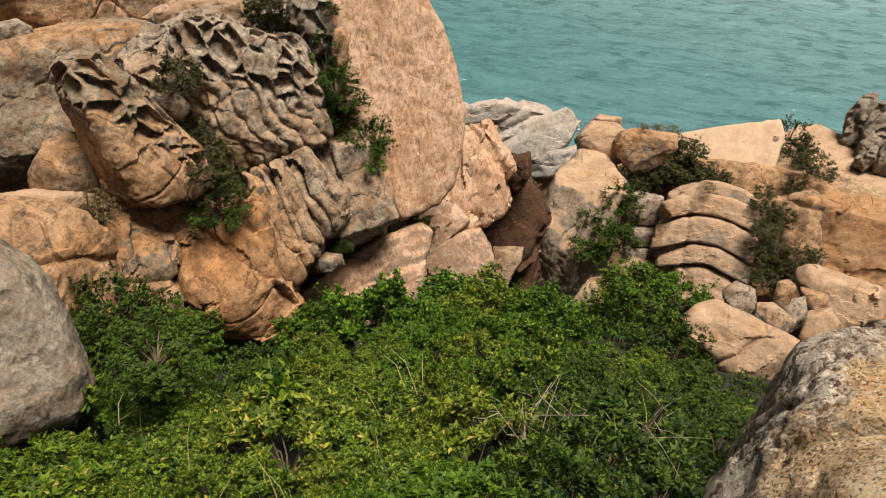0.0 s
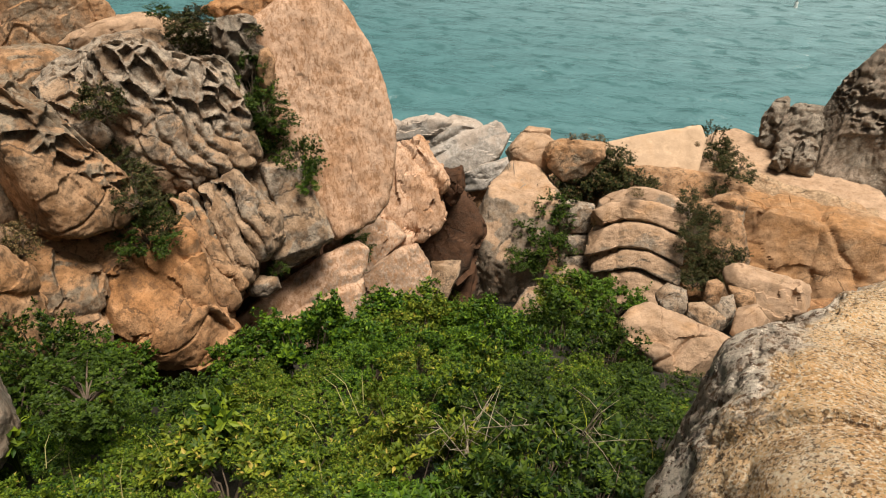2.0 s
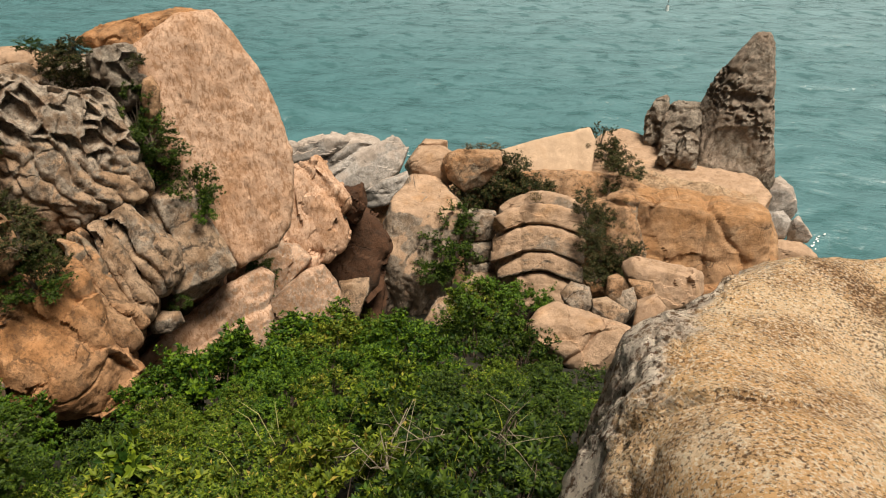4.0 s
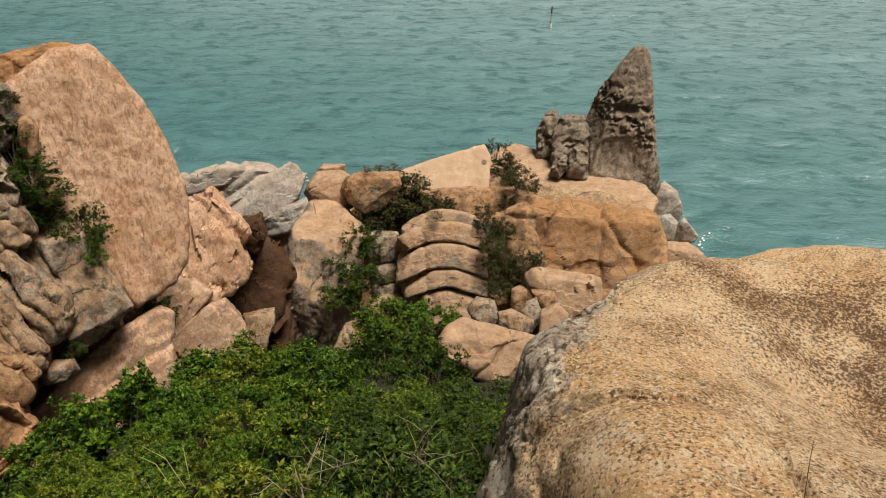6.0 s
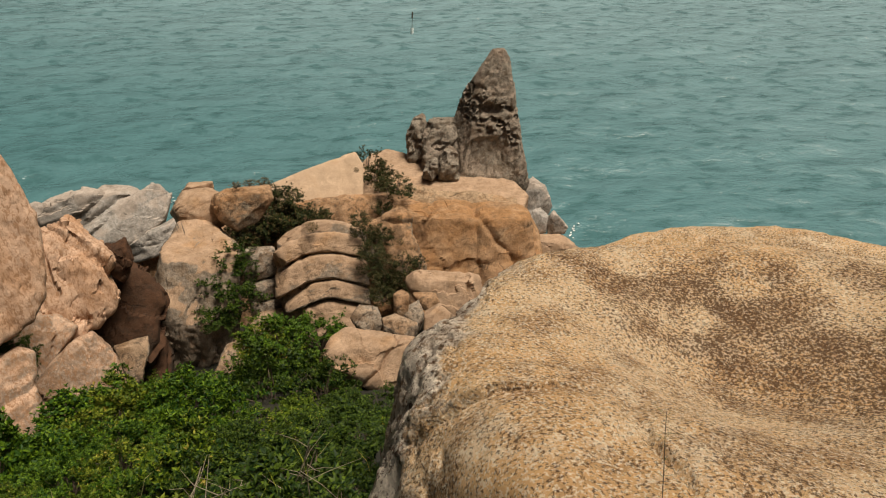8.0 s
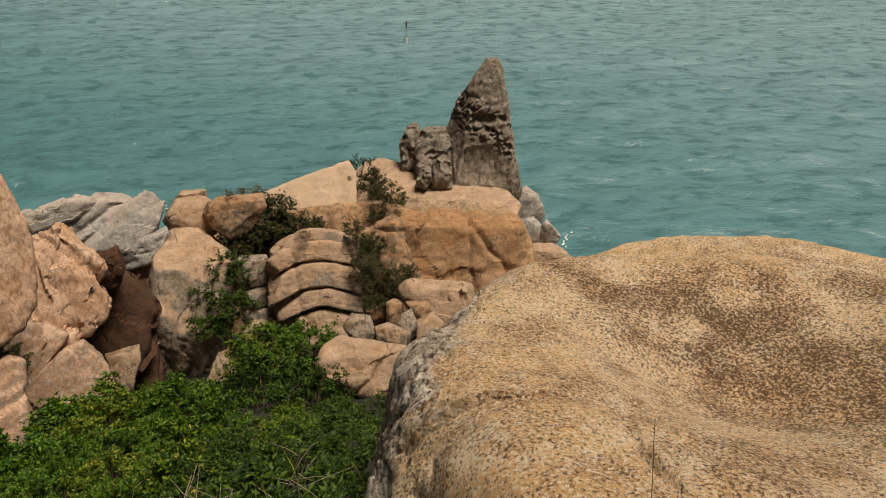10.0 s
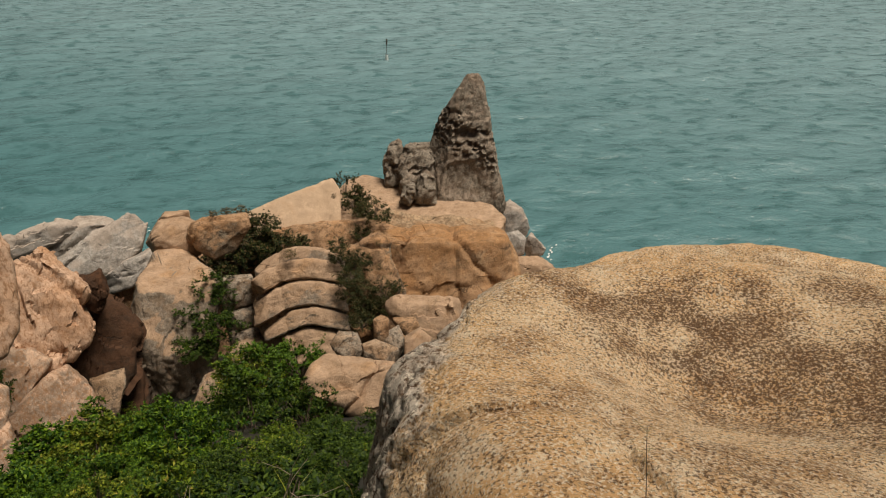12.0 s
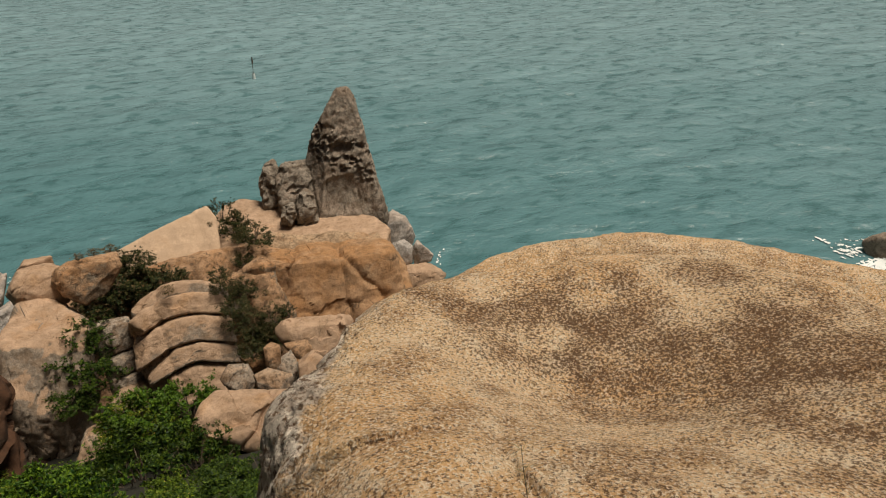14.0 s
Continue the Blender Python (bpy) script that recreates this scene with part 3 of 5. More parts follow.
rock("granite_spur", (-6.72, 7.15, 8.47), 33.2, 29.3, [(-0.39, 0.7), (-0.1, 0.77), (0.11, 0.38), (0.26, -0.16), (0.41, -0.5), (0.35, -0.73), (0.2, -0.79), (0.04, -0.44), (-0.2, 0.11)], 0.42, 1.4, GREY, "tan and grey granite spur scored by grooves", group="buttress spurs", holes=[(-0.22, 0.44, 0.07, 0.12, 30, 0.15)], grey=0.0, grey_up=0.5, grooves=(0.32, 0.14, -1.4, 1.0, 0.55), crisp=4, facets=0, crease=0.02)
rock("granite_spur", (-6.84, 6.84, 8.43), 35.0, 29.8, [(-0.49, 0.65), (-0.11, 0.79), (0.1, 0.31), (0.28, -0.19), (0.5, -0.6), (0.44, -0.77), (0.31, -0.81), (0.14, -0.42), (-0.12, 0.12)], 0.42, 1.4, TAN, "tan granite spur scored by grooves", group="buttress spurs", grey=-0.1, grey_up=0.5, grooves=(0.32, 0.14, -1.4, 1.0, 0.55), crisp=4, facets=0, crease=0.02)
rock("granite_spur", (-6.61, 6.59, 8.16), 35.0, 31.9, [(-0.37, 0.62), (-0.16, 0.55), (0.06, 0.15), (0.29, -0.25), (0.39, -0.45), (0.24, -0.62), (0.04, -0.53), (-0.19, -0.07)], 0.4, 1.4, TAN, "orange granite spur at the foot of the buttress", group="buttress spurs", crisp=4, facets=0, crease=0.02, grooves=(0.32, 0.1, -1.4, 1.0, 0.55))
rock("granite_spur", (-6.57, 6.23, 7.91), 36.5, 33.9, [(-0.33, 0.66), (-0.08, 0.48), (0.15, 0.06), (0.37, -0.31), (0.33, -0.54), (0.17, -0.65), (-0.0, -0.39), (-0.22, 0.18)], 0.38, 1.4, RUST, "orange granite toe at the end of the buttress", group="buttress spurs", crisp=4, facets=0, crease=0.02)
# a dark bed paints the shade of the grooves between the spurs
rock("granite_block", (-7.12, 7.45, 7.92), 43.6, 30.5, [(-0.86, 0.94), (0.03, 1.1), (0.97, 0.7), (1.03, -0.15), (0.39, -0.71), (-0.38, -1.05), (-0.9, 0.13)], 0.3, 1.2, UMBER, "granite bed behind the spurs with groove shade in its colour", crisp=9)
rock("pitted_outcrop", (-7.98, 7.69, 9.78), 46.1, 20.6, [(-1.09, 0.72), (-0.87, 0.97), (-0.53, 1.11), (-0.14, 1.12), (0.11, 0.91), (0.55, 0.76), (0.92, 0.82), (1.21, 0.59), (1.29, 0.19), (1.17, -0.22), (1.19, -0.78), (0.99, -0.9), (0.61, -0.9), (0.24, -1.04), (-0.25, -1.12), (-0.6, -0.96), (-0.85, -0.58), (-0.91, 0.03)], 0.85, 2.4, GREY, "grey granite outcrop eaten into deep weathering pits", grey=0.25, grey_up=0.5, comb=(0.21, 0.20, 0.0, 1.7, 0.2, -58, 1.7), grooves=(0.3, 0.15, -1.3, 0.25, 0.5), crisp=8, facets=7, fineness=1.5)
rock("pitted_outcrop", (-9.18, 7.63, 10.10), 50.3, 17.8, [(-1.11, 0.08), (-0.49, 0.45), (0.24, 0.7), (0.96, 0.77), (1.26, 0.39), (1.0, -0.04), (0.16, -0.22), (-0.32, -0.84), (-0.8, -0.64)], 0.7, 1.6, GREY, "grey weathered granite ridge with shallow pits", grey=0.45, grey_up=0.4, comb=(0.28, 0.13, -0.40, 0.70, 0.30, -40, 1.4), crisp=7)
rock("pitted_outcrop", (-8.66, 6.62, 10.14), 52.6, 19.3, [(-0.44, 0.4), (-0.02, 0.52), (0.32, 0.27), (0.45, -0.43), (0.29, -0.58), (-0.09, -0.23)], 0.45, 1.2, GREY, "small pitted granite hump beside the egg shaped rock", grey=0.5, comb=(0.24, 0.12, -0.40, 0.60, 0.00, -40, 1.4), crisp=7)
rock("honeycomb_boulder", (-7.66, 5.44, 10.12), 54.6, 22.2, [(-0.72, 0.89), (-0.39, 0.99), (-0.09, 0.87), (0.19, 0.5), (0.51, 0.02), (0.75, -0.35), (0.83, -0.83), (0.58, -0.99), (0.03, -0.99), (-0.41, -0.78), (-0.57, -0.32), (-0.63, 0.16), (-0.71, 0.63)], 0.75, 1.2, TAN, "egg shaped boulder with a honeycombed grey crown and orange belly", grey=-0.15, grey_up=0.7, crisp=10, facets=6, comb=(0.25, 0.19, -0.1, 1.6, 0.8, -35, 1.35), salt=77, fineness=1.5)
rock("granite_boulder", (-10.78, 6.45, 9.44), 59.2, 19.7, [(-1.4, 0.92), (-0.51, 1.11), (0.0, 1.21), (0.61, 1.28), (1.54, 1.15), (2.11, 0.83), (1.63, 0.45), (0.79, 0.02), (0.15, -0.71), (-0.41, -1.16), (-1.16, -1.17), (-1.9, -1.0)], 0.9, 2.0, TAN, "large brown granite boulder with faint pale scratches", dents=[(0.0, 0.15, 0.25, 0.1), (-0.22, 0.36, 0.2, 0.08)], grey=0.45, grey_up=0.2, crisp=8)
rock("granite_boulder", (-8.31, 4.91, 9.71), 59.5, 23.7, [(-0.45, 0.01), (-0.21, 0.32), (0.09, 0.41), (0.39, 0.28), (0.43, -0.15), (0.22, -0.45), (-0.19, -0.39), (-0.47, -0.24)], 0.4, 0.7, TAN, "small rounded brown boulder wedged beside the egg shaped rock", grey=0.2, crisp=7)
rock("granite_ledge", (-8.11, 4.04, 9.62), 63.7, 25.6, [(-0.76, 0.41), (-0.13, 0.16), (0.22, 0.1), (0.76, -0.06), (0.89, -0.31), (0.35, -0.31), (-0.76, 0.07)], 0.7, 1.2, CREAM, "flat pale granite ledge", crisp=14, block=False)
rock("granite_boulder", (-11.82, 7.60, 11.09), 57.3, 11.4, [(-1.82, 0.85), (0.34, 0.87), (2.01, 0.2), (2.3, -0.58), (1.32, -0.9), (0.22, -0.95), (-0.35, -0.9), (-0.71, -0.61), (-2.06, -0.38)], 0.9, 2.2, TAN, "huge tan boulder resting on the ridge", grey=0.15, crisp=7)
rock("granite_boulder", (-10.81, 6.12, 10.68), 60.6, 14.7, [(-0.26, 0.12), (0.13, 0.16), (0.29, 0.01), (0.25, -0.17), (-0.04, -0.18), (-0.33, -0.1)], 0.25, 0.5, GREY, "small grey boulder under the big one", grey=0.5, crisp=7)
rock("granite_ledge", (-9.90, 8.82, 10.48), 48.4, 14.6, [(-1.07, -0.03), (-0.37, 0.18), (-0.01, 0.29), (0.51, 0.3), (1.08, 0.12), (1.06, -0.33), (-0.18, -0.34)], 0.5, 2.0, CREAM, "pale orange granite shelf on the ridge", crisp=8)
rock("granite_fin", (-6.68, 9.67, 9.38), 38.7, 21.3, [(-0.91, 1.5), (-0.69, 1.63), (-0.21, 1.91), (0.33, 1.92), (0.6, 1.55), (0.87, 1.0), (1.05, 0.36), (1.16, -0.34), (1.1, -0.91), (0.9, -1.56), (0.64, -1.84), (0.01, -2.08), (-0.43, -1.88), (-0.73, -1.21), (-0.87, -0.26), (-0.89, 0.73)], 0.45, 1.6, PINK, "tall smooth fin of pink streaked granite", crisp=30, rough=0.015, grey=-0.2, facets=1, fine=0.012, crease=0.0, chips=(0.015, 0.2, 0.5), block=False)
rock("granite_ledge", (-8.42, 10.72, 10.69), 38.2, 13.4, [(-1.21, -0.03), (-0.71, 0.16), (0.07, 0.29), (0.67, 0.35), (1.3, 0.19), (0.98, -0.23), (-0.43, -0.36)], 0.5, 1.8, RUST, "orange granite cap behind the fin", crisp=10)
rock("granite_block", (-6.47, 8.39, 8.24), 37.5, 28.4, [(-0.48, 0.88), (-0.13, 1.11), (0.16, 1.11), (0.28, 0.43), (0.5, -0.23), (0.57, -0.47), (0.15, -0.73), (-0.29, -0.95), (-0.67, -1.07), (-0.68, -0.71), (-0.23, -0.37), (-0.28, 0.1), (-0.38, 0.48)], 0.45, 1.6, GREY, "grey green granite slab leaning below the fin", cracks=[(-0.14, 0.86, 3, 0.02, 0.05)], grey=0.55, crisp=12, facets=7)
rock("granite_block", (-7.11, 8.28, 8.64), 30.6, 26.0, [(-0.5, 0.17), (-0.08, 0.86), (0.12, 0.45), (0.44, -0.41), (0.47, -0.88), (0.2, -0.69), (-0.23, -0.02)], 0.4, 1.4, GREY, "narrow grey granite wedge in the cleft", grey=0.5, crisp=10)
rock("granite_block", (-7.11, 8.95, 10.25), 38.5, 17.9, [(-0.07, 0.3), (0.08, 0.37), (0.15, 0.17), (0.06, -0.3), (-0.08, -0.37), (-0.13, -0.02)], 0.2, 0.5, TAN, "thin upright sliver of tan granite", crisp=9)
rock("pitted_outcrop", (-7.78, 9.17, 10.49), 40.4, 16.0, [(-0.35, 0.36), (0.14, 0.49), (0.5, 0.36), (0.36, -0.29), (0.03, -0.52), (-0.32, -0.19)], 0.5, 1.4, DARK, "dark pitted granite knob beside the fin", grey=0.5, comb=(0.24, 0.14, -0.60, 0.70, 0.00, -40, 1.4), crisp=8)
rock("pitted_outcrop", (-8.33, 9.13, 9.49), 42.3, 19.8, [(-1.04, 1.19), (-0.46, 1.35), (0.19, 1.22), (0.87, 1.24), (1.16, 0.7), (1.18, -0.68), (0.7, -1.46), (-0.08, -1.18), (-0.7, 0.24)], 0.4, 1.6, GREY, "grey pitted granite back wall of the cleft", grey=0.5, comb=(0.26, 0.12, -0.20, 1.60, 0.00, -40, 1.4), crisp=9)
rock("granite_slab", (-6.57, 7.91, 6.43), 39.5, 36.3, [(-1.85, -1.0), (-1.3, -0.2), (-0.3, 0.38), (0.85, 1.0), (1.37, 1.11), (1.58, 0.95), (1.4, 0.38), (1.29, -0.2), (0.28, -0.6), (-0.16, -0.95), (-0.57, -1.25)], 0.3, 2.4, PINK, "smooth sloping slab of pinkish granite", cracks=[(-0.76, -0.29, 20, 0.02, 0.04), (-0.37, -0.09, 40, 0.02, 0.04)], crisp=20, grey=0.5, facets=1, rough=0.02, crease=0.01, chips=(0.03, 0.8, 0.7), block=False)
rock("granite_boulder", (-6.30, 7.26, 7.57), 40.7, 33.7, [(-0.25, 0.05), (-0.04, 0.16), (0.21, 0.11), (0.25, -0.07), (0.02, -0.16), (-0.22, -0.12)], 0.2, 0.4, GREY, "small grey stone lodged in the crevice", grey=0.6)
rock("massif_core", (-9.63, 8.05, 7.02), 50.1, 29.0, [(-2.63, 2.39), (-0.25, 2.82), (2.46, 2.42), (3.38, 1.06), (3.42, -0.82), (1.61, -2.35), (-1.27, -2.61), (-3.17, -1.32)], 0.9, 3.0, TAN, "brown granite heart of the massif in the clefts", grey=0.3, crisp=8, fineness=0.4, block=False)

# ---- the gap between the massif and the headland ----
# umber blocks in this gap carry its shade in their colour
rock("granite_block", (-8.37, 11.55, 4.63), 35.8, 33.2, [(-0.76, 0.85), (-0.08, 1.08), (0.58, 0.94), (0.85, 0.49), (0.61, -0.85), (-0.48, -1.04)], 0.3, 1.0, UMBER, "granite block deep in the cleft with shade in its colour", crisp=10)
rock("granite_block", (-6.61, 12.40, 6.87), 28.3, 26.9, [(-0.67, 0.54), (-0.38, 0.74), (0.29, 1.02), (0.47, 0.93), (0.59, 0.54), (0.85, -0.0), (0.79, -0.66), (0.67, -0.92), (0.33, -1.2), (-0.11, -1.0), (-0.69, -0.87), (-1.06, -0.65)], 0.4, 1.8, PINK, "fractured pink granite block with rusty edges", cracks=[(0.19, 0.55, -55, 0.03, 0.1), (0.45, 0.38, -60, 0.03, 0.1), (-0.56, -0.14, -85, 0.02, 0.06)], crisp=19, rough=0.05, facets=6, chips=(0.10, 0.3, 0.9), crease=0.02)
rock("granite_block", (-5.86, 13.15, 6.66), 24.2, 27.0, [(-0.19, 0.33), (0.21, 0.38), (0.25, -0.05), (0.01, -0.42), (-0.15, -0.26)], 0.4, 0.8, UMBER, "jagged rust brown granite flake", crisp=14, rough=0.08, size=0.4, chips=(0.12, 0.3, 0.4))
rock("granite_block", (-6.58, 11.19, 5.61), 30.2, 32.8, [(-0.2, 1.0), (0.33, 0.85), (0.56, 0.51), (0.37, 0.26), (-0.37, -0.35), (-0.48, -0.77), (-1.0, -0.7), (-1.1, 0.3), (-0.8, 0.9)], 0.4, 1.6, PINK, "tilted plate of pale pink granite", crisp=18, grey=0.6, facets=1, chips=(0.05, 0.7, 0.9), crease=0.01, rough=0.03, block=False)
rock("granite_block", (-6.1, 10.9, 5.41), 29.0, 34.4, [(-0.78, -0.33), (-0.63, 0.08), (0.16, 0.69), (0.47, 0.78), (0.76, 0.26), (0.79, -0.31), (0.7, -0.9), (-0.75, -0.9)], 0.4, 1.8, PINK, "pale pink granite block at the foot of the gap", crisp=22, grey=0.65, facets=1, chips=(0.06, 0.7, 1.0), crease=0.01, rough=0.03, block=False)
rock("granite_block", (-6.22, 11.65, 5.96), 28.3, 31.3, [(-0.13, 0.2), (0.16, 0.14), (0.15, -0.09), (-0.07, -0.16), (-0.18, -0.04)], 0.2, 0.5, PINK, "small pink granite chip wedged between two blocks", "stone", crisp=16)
rock("granite_block", (-6.11, 13.49, 5.13), 24.5, 30.9, [(-0.72, 0.08), (-0.14, 0.72), (0.32, 1.07), (0.57, 0.69), (0.78, 0.1), (0.5, -0.75), (0.25, -1.21), (-0.76, -0.93)], 0.3, 1.2, UMBER, "rust brown granite block coloured darker for the shade it lies in", crisp=13, rough=0.05, grey=0.1, chips=(0.12, 0.7, 0.9))
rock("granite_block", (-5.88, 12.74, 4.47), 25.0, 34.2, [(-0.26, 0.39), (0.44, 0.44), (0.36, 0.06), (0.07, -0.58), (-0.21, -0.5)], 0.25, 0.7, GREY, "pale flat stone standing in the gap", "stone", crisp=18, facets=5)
# added dark piece where the gap holds only shadow
rock("granite_block", (-5.79, 13.39, 3.87), 23.6, 34.8, [(-0.56, -0.91), (-0.09, 0.03), (0.2, 0.49), (0.46, 0.97), (0.36, -0.1), (0.02, -1.08)], 0.2, 0.6, UMBER, "slanting dark piece standing for a shadow slot in the gap", "stone", crisp=14)
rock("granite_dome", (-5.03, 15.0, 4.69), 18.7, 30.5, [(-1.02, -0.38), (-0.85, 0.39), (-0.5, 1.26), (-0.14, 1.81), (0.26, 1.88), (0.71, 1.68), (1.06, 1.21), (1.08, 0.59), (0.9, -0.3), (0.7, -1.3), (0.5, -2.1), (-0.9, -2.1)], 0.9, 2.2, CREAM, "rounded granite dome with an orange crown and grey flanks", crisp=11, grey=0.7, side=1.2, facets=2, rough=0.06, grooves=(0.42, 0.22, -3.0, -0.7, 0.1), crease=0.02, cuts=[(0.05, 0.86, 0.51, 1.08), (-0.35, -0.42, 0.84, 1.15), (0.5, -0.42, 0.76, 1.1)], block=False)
# columns coloured dark to paint the shadow of the deep cleft
rock("rock_column", (-5.71, 13.91, 3.64), 22.5, 34.6, [(-0.45, -1.06), (-0.13, 0.3), (0.23, 1.14), (0.44, 0.96), (0.21, 0.08), (-0.11, -1.15)], 0.4, 1.0, UMBER, "brown granite column below the dome, the cleft's shade in its colour", "rock", group="columns below the dome", crisp=9, facets=5, rough=0.07, grey=0.3)
rock("rock_column", (-5.38, 14.17, 3.27), 21.0, 35.3, [(-0.46, -0.95), (-0.05, 1.09), (0.41, 0.99), (0.27, -0.06), (0.05, -1.09)], 0.4, 1.0, UMBER, "brown granite column below the dome, the cleft's shade in its colour", "rock", group="columns below the dome", crisp=9, facets=5, rough=0.07, grey=0.3)
rock("rock_column", (-5.04, 14.49, 3.02), 19.4, 35.6, [(-0.46, -0.98), (-0.12, 0.85), (0.35, 1.03), (0.29, -0.06), (0.04, -1.1)], 0.4, 1.0, UMBER, "brown granite column below the dome, the cleft's shade in its colour", "rock", group="columns below the dome", crisp=9, facets=5, rough=0.07, grey=0.3)
rock("granite_block", (-3.83, 12.54, 4.21), 17.2, 36.8, [(-0.57, -0.64), (-0.33, -0.01), (0.03, 0.59), (0.38, 0.7), (0.36, 0.04), (0.34, -0.83)], 0.35, 0.8, GREY, "dark leaning stone in the shadow of the dome", crisp=14, grey=0.4, facets=6)
rock("sea_slab", (-9.11, 20.26, 4.03), 24.1, 34.1, [(-1.96, -0.07), (-1.0, 0.25), (0.12, 0.98), (1.66, 0.73), (1.93, 0.49), (1.65, -0.21), (0.85, -0.88), (-0.2, -0.98), (-1.54, -1.02)], 0.7, 2.2, SLATE, "grey granite slab beside the sea", cracks=[(0.14, 0.26, 30, 0.06, 0.14), (0.68, 0.46, 40, 0.05, 0.1)], crisp=24, grey=0.5, facets=8, crease=0.0, chips=(0.09, 2.2, 0.8), rough=0.012, fine=0.006)
rock("sea_slab", (-10.06, 19.76, 4.69), 26.8, 22.7, [(-1.29, 0.0), (-0.25, 0.3), (0.68, 0.42), (1.29, 0.22), (0.99, -0.12), (-0.63, -0.4), (-1.2, -0.42)], 0.5, 1.5, SLATE, "tilted pale grey slab capping the sea rock", crisp=24, grey=0.4, facets=6, crease=0.0, chips=(0.10, 1.2, 0.3), rough=0.012, fine=0.006)
rock("sea_slab", (-7.47, 19.20, 3.90), 21.1, 26.0, [(-0.84, -0.13), (-0.07, 0.23), (0.81, 0.56), (0.74, 0.16), (0.06, -0.45), (-0.64, -0.55)], 0.5, 1.4, SLATE, "layered grey ledge beside the gap", crisp=24, grey=0.6, ledge=0.12, facets=7, rough=0.012, fine=0.006)
rock("sea_slab", (-7.64, 18.89, 2.60), 21.8, 29.1, [(-0.63, 0.96), (0.52, 1.06), (0.44, -0.93), (-0.2, -1.06)], 0.4, 1.4, TAN, "dark brown rock face under the ledge", crisp=24, grey=0.3, rough=0.012, fine=0.006)

# ---- the headland ----
rock("headland_core", (-2.23, 18.58, 1.53), 7.0, 25.7, [(-5.51, 2.68), (-3.93, 3.65), (-0.82, 3.69), (2.72, 3.54), (5.62, 2.87), (5.99, 0.29), (5.43, -2.27), (0.57, -3.77), (-4.35, -3.39), (-5.54, -0.46)], 0.8, 3.0, TAN, "brown granite core of the headland", crisp=9, grey=0.2, fineness=0.4, block=False)
rock("granite_ledge", (-5.35, 17.21, 5.86), 17.4, 24.3, [(-0.79, -0.03), (-0.33, 0.44), (0.34, 0.47), (0.81, 0.09), (0.5, -0.54), (-0.53, -0.44)], 0.5, 1.5, CREAM, "smooth cream granite ledge", crisp=8)
rock("granite_boulder", (-5.71, 18.46, 5.83), 17.3, 22.9, [(-0.41, -0.01), (-0.19, 0.17), (0.39, 0.14), (0.4, -0.15), (-0.31, -0.15)], 0.3, 0.6, CREAM, "small cream boulder at the back of the headland", crisp=15, facets=3, fineness=1.4)
rock("granite_block", (-4.25, 16.90, 5.97), 14.3, 24.8, [(-0.76, 0.34), (-0.27, 0.5), (0.77, 0.5), (0.83, 0.15), (0.4, -0.37), (-0.14, -0.56), (-0.57, -0.24)], 0.4, 0.7, TAN, "angular tan block with a shaded brown face", crisp=15, grey=0.1, facets=3, fineness=1.4)
rock("granite_ledge", (-2.86, 20.17, 4.71), 8.2, 44.5, [(-1.4, 0.45), (-0.32, 0.87), (1.32, 1.37), (1.51, 0.97), (1.38, -0.74), (0.94, -1.45), (-0.44, -1.36), (-1.08, -0.22)], 0.22, 2.2, BARE, "broad bare cream granite ledge on top of the headland", cracks=[(1.06, 0.39, -75, 0.03, 0.03)], crisp=22, rough=0.012, crease=0.0, chips=None, facets=0, fine=0.008, block=False)
rock("granite_outcrop", (1.09, 18.80, 3.06), -3.1, 46.2, [(-2.92, 1.47), (-2.54, 2.01), (-2.25, 2.44), (-1.57, 2.53), (-0.76, 2.42), (0.23, 2.32), (1.67, 2.23), (2.28, 2.09), (2.59, 1.49), (2.71, 0.48), (2.83, -0.42), (2.54, -1.31), (0.96, -2.37), (-0.72, -2.4), (-1.64, -0.5), (-2.56, 0.58)], 0.4, 3.0, HEAD, "sloping orange granite bed under the outcrop", dents=[(-2.17, 0.21, 0.7, 0.5)], crisp=12, grey=-0.75, grey_up=1.75, facets=4, crease=0.01, rough=0.07, chips=(0.05, 1.3, 1.5), block=False)
rock("granite_outcrop", (1.54, 18.53, 3.67), -4.6, 29.1, [(-2.07, 1.65), (-1.25, 1.75), (0.54, 1.72), (1.43, 1.74), (1.76, 1.27), (2.01, 0.05), (1.99, -1.08), (1.47, -1.99), (-0.5, -1.99), (-1.84, -0.73), (-2.04, 0.76)], 0.4, 3.0, HEAD, "big orange granite outcrop with a level bleached top", cracks=[(0.35, -0.2, -86, 0.025, 0.07), (0.85, 0.45, -52, 0.04, 0.09), (-0.2, -0.35, 6, 0.02, 0.05), (-1.25, 0.5, 75, 0.05, 0.12)], dents=[(-1.5, 0.3, 0.45, 0.2)], crisp=20, grey=0.0, side=0.2, grey_up=0.3, facets=2, crease=0.01, rough=0.05, chips=(0.05, 0.9, 1.0), cuts=[(0, 0.874, 0.485, 1.05)], block=False)
rock("granite_ledge", (0.96, 21.45, 4.50), -2.5, 86.0, [(-2.68, -0.81), (-2.73, 1.33), (-2.4, 2.22), (-1.93, 2.6), (-0.88, 1.94), (0.63, 1.01), (2.32, 0.2), (2.68, -0.77), (2.35, -1.68), (0.93, -2.22), (-0.71, -2.11), (-2.01, -2.37)], 0.12, 1.8, CREAM, "worn granite platform that carries the spire", crisp=14, rough=0.03, facets=0, crease=0.0, grey=0.1, block=False)
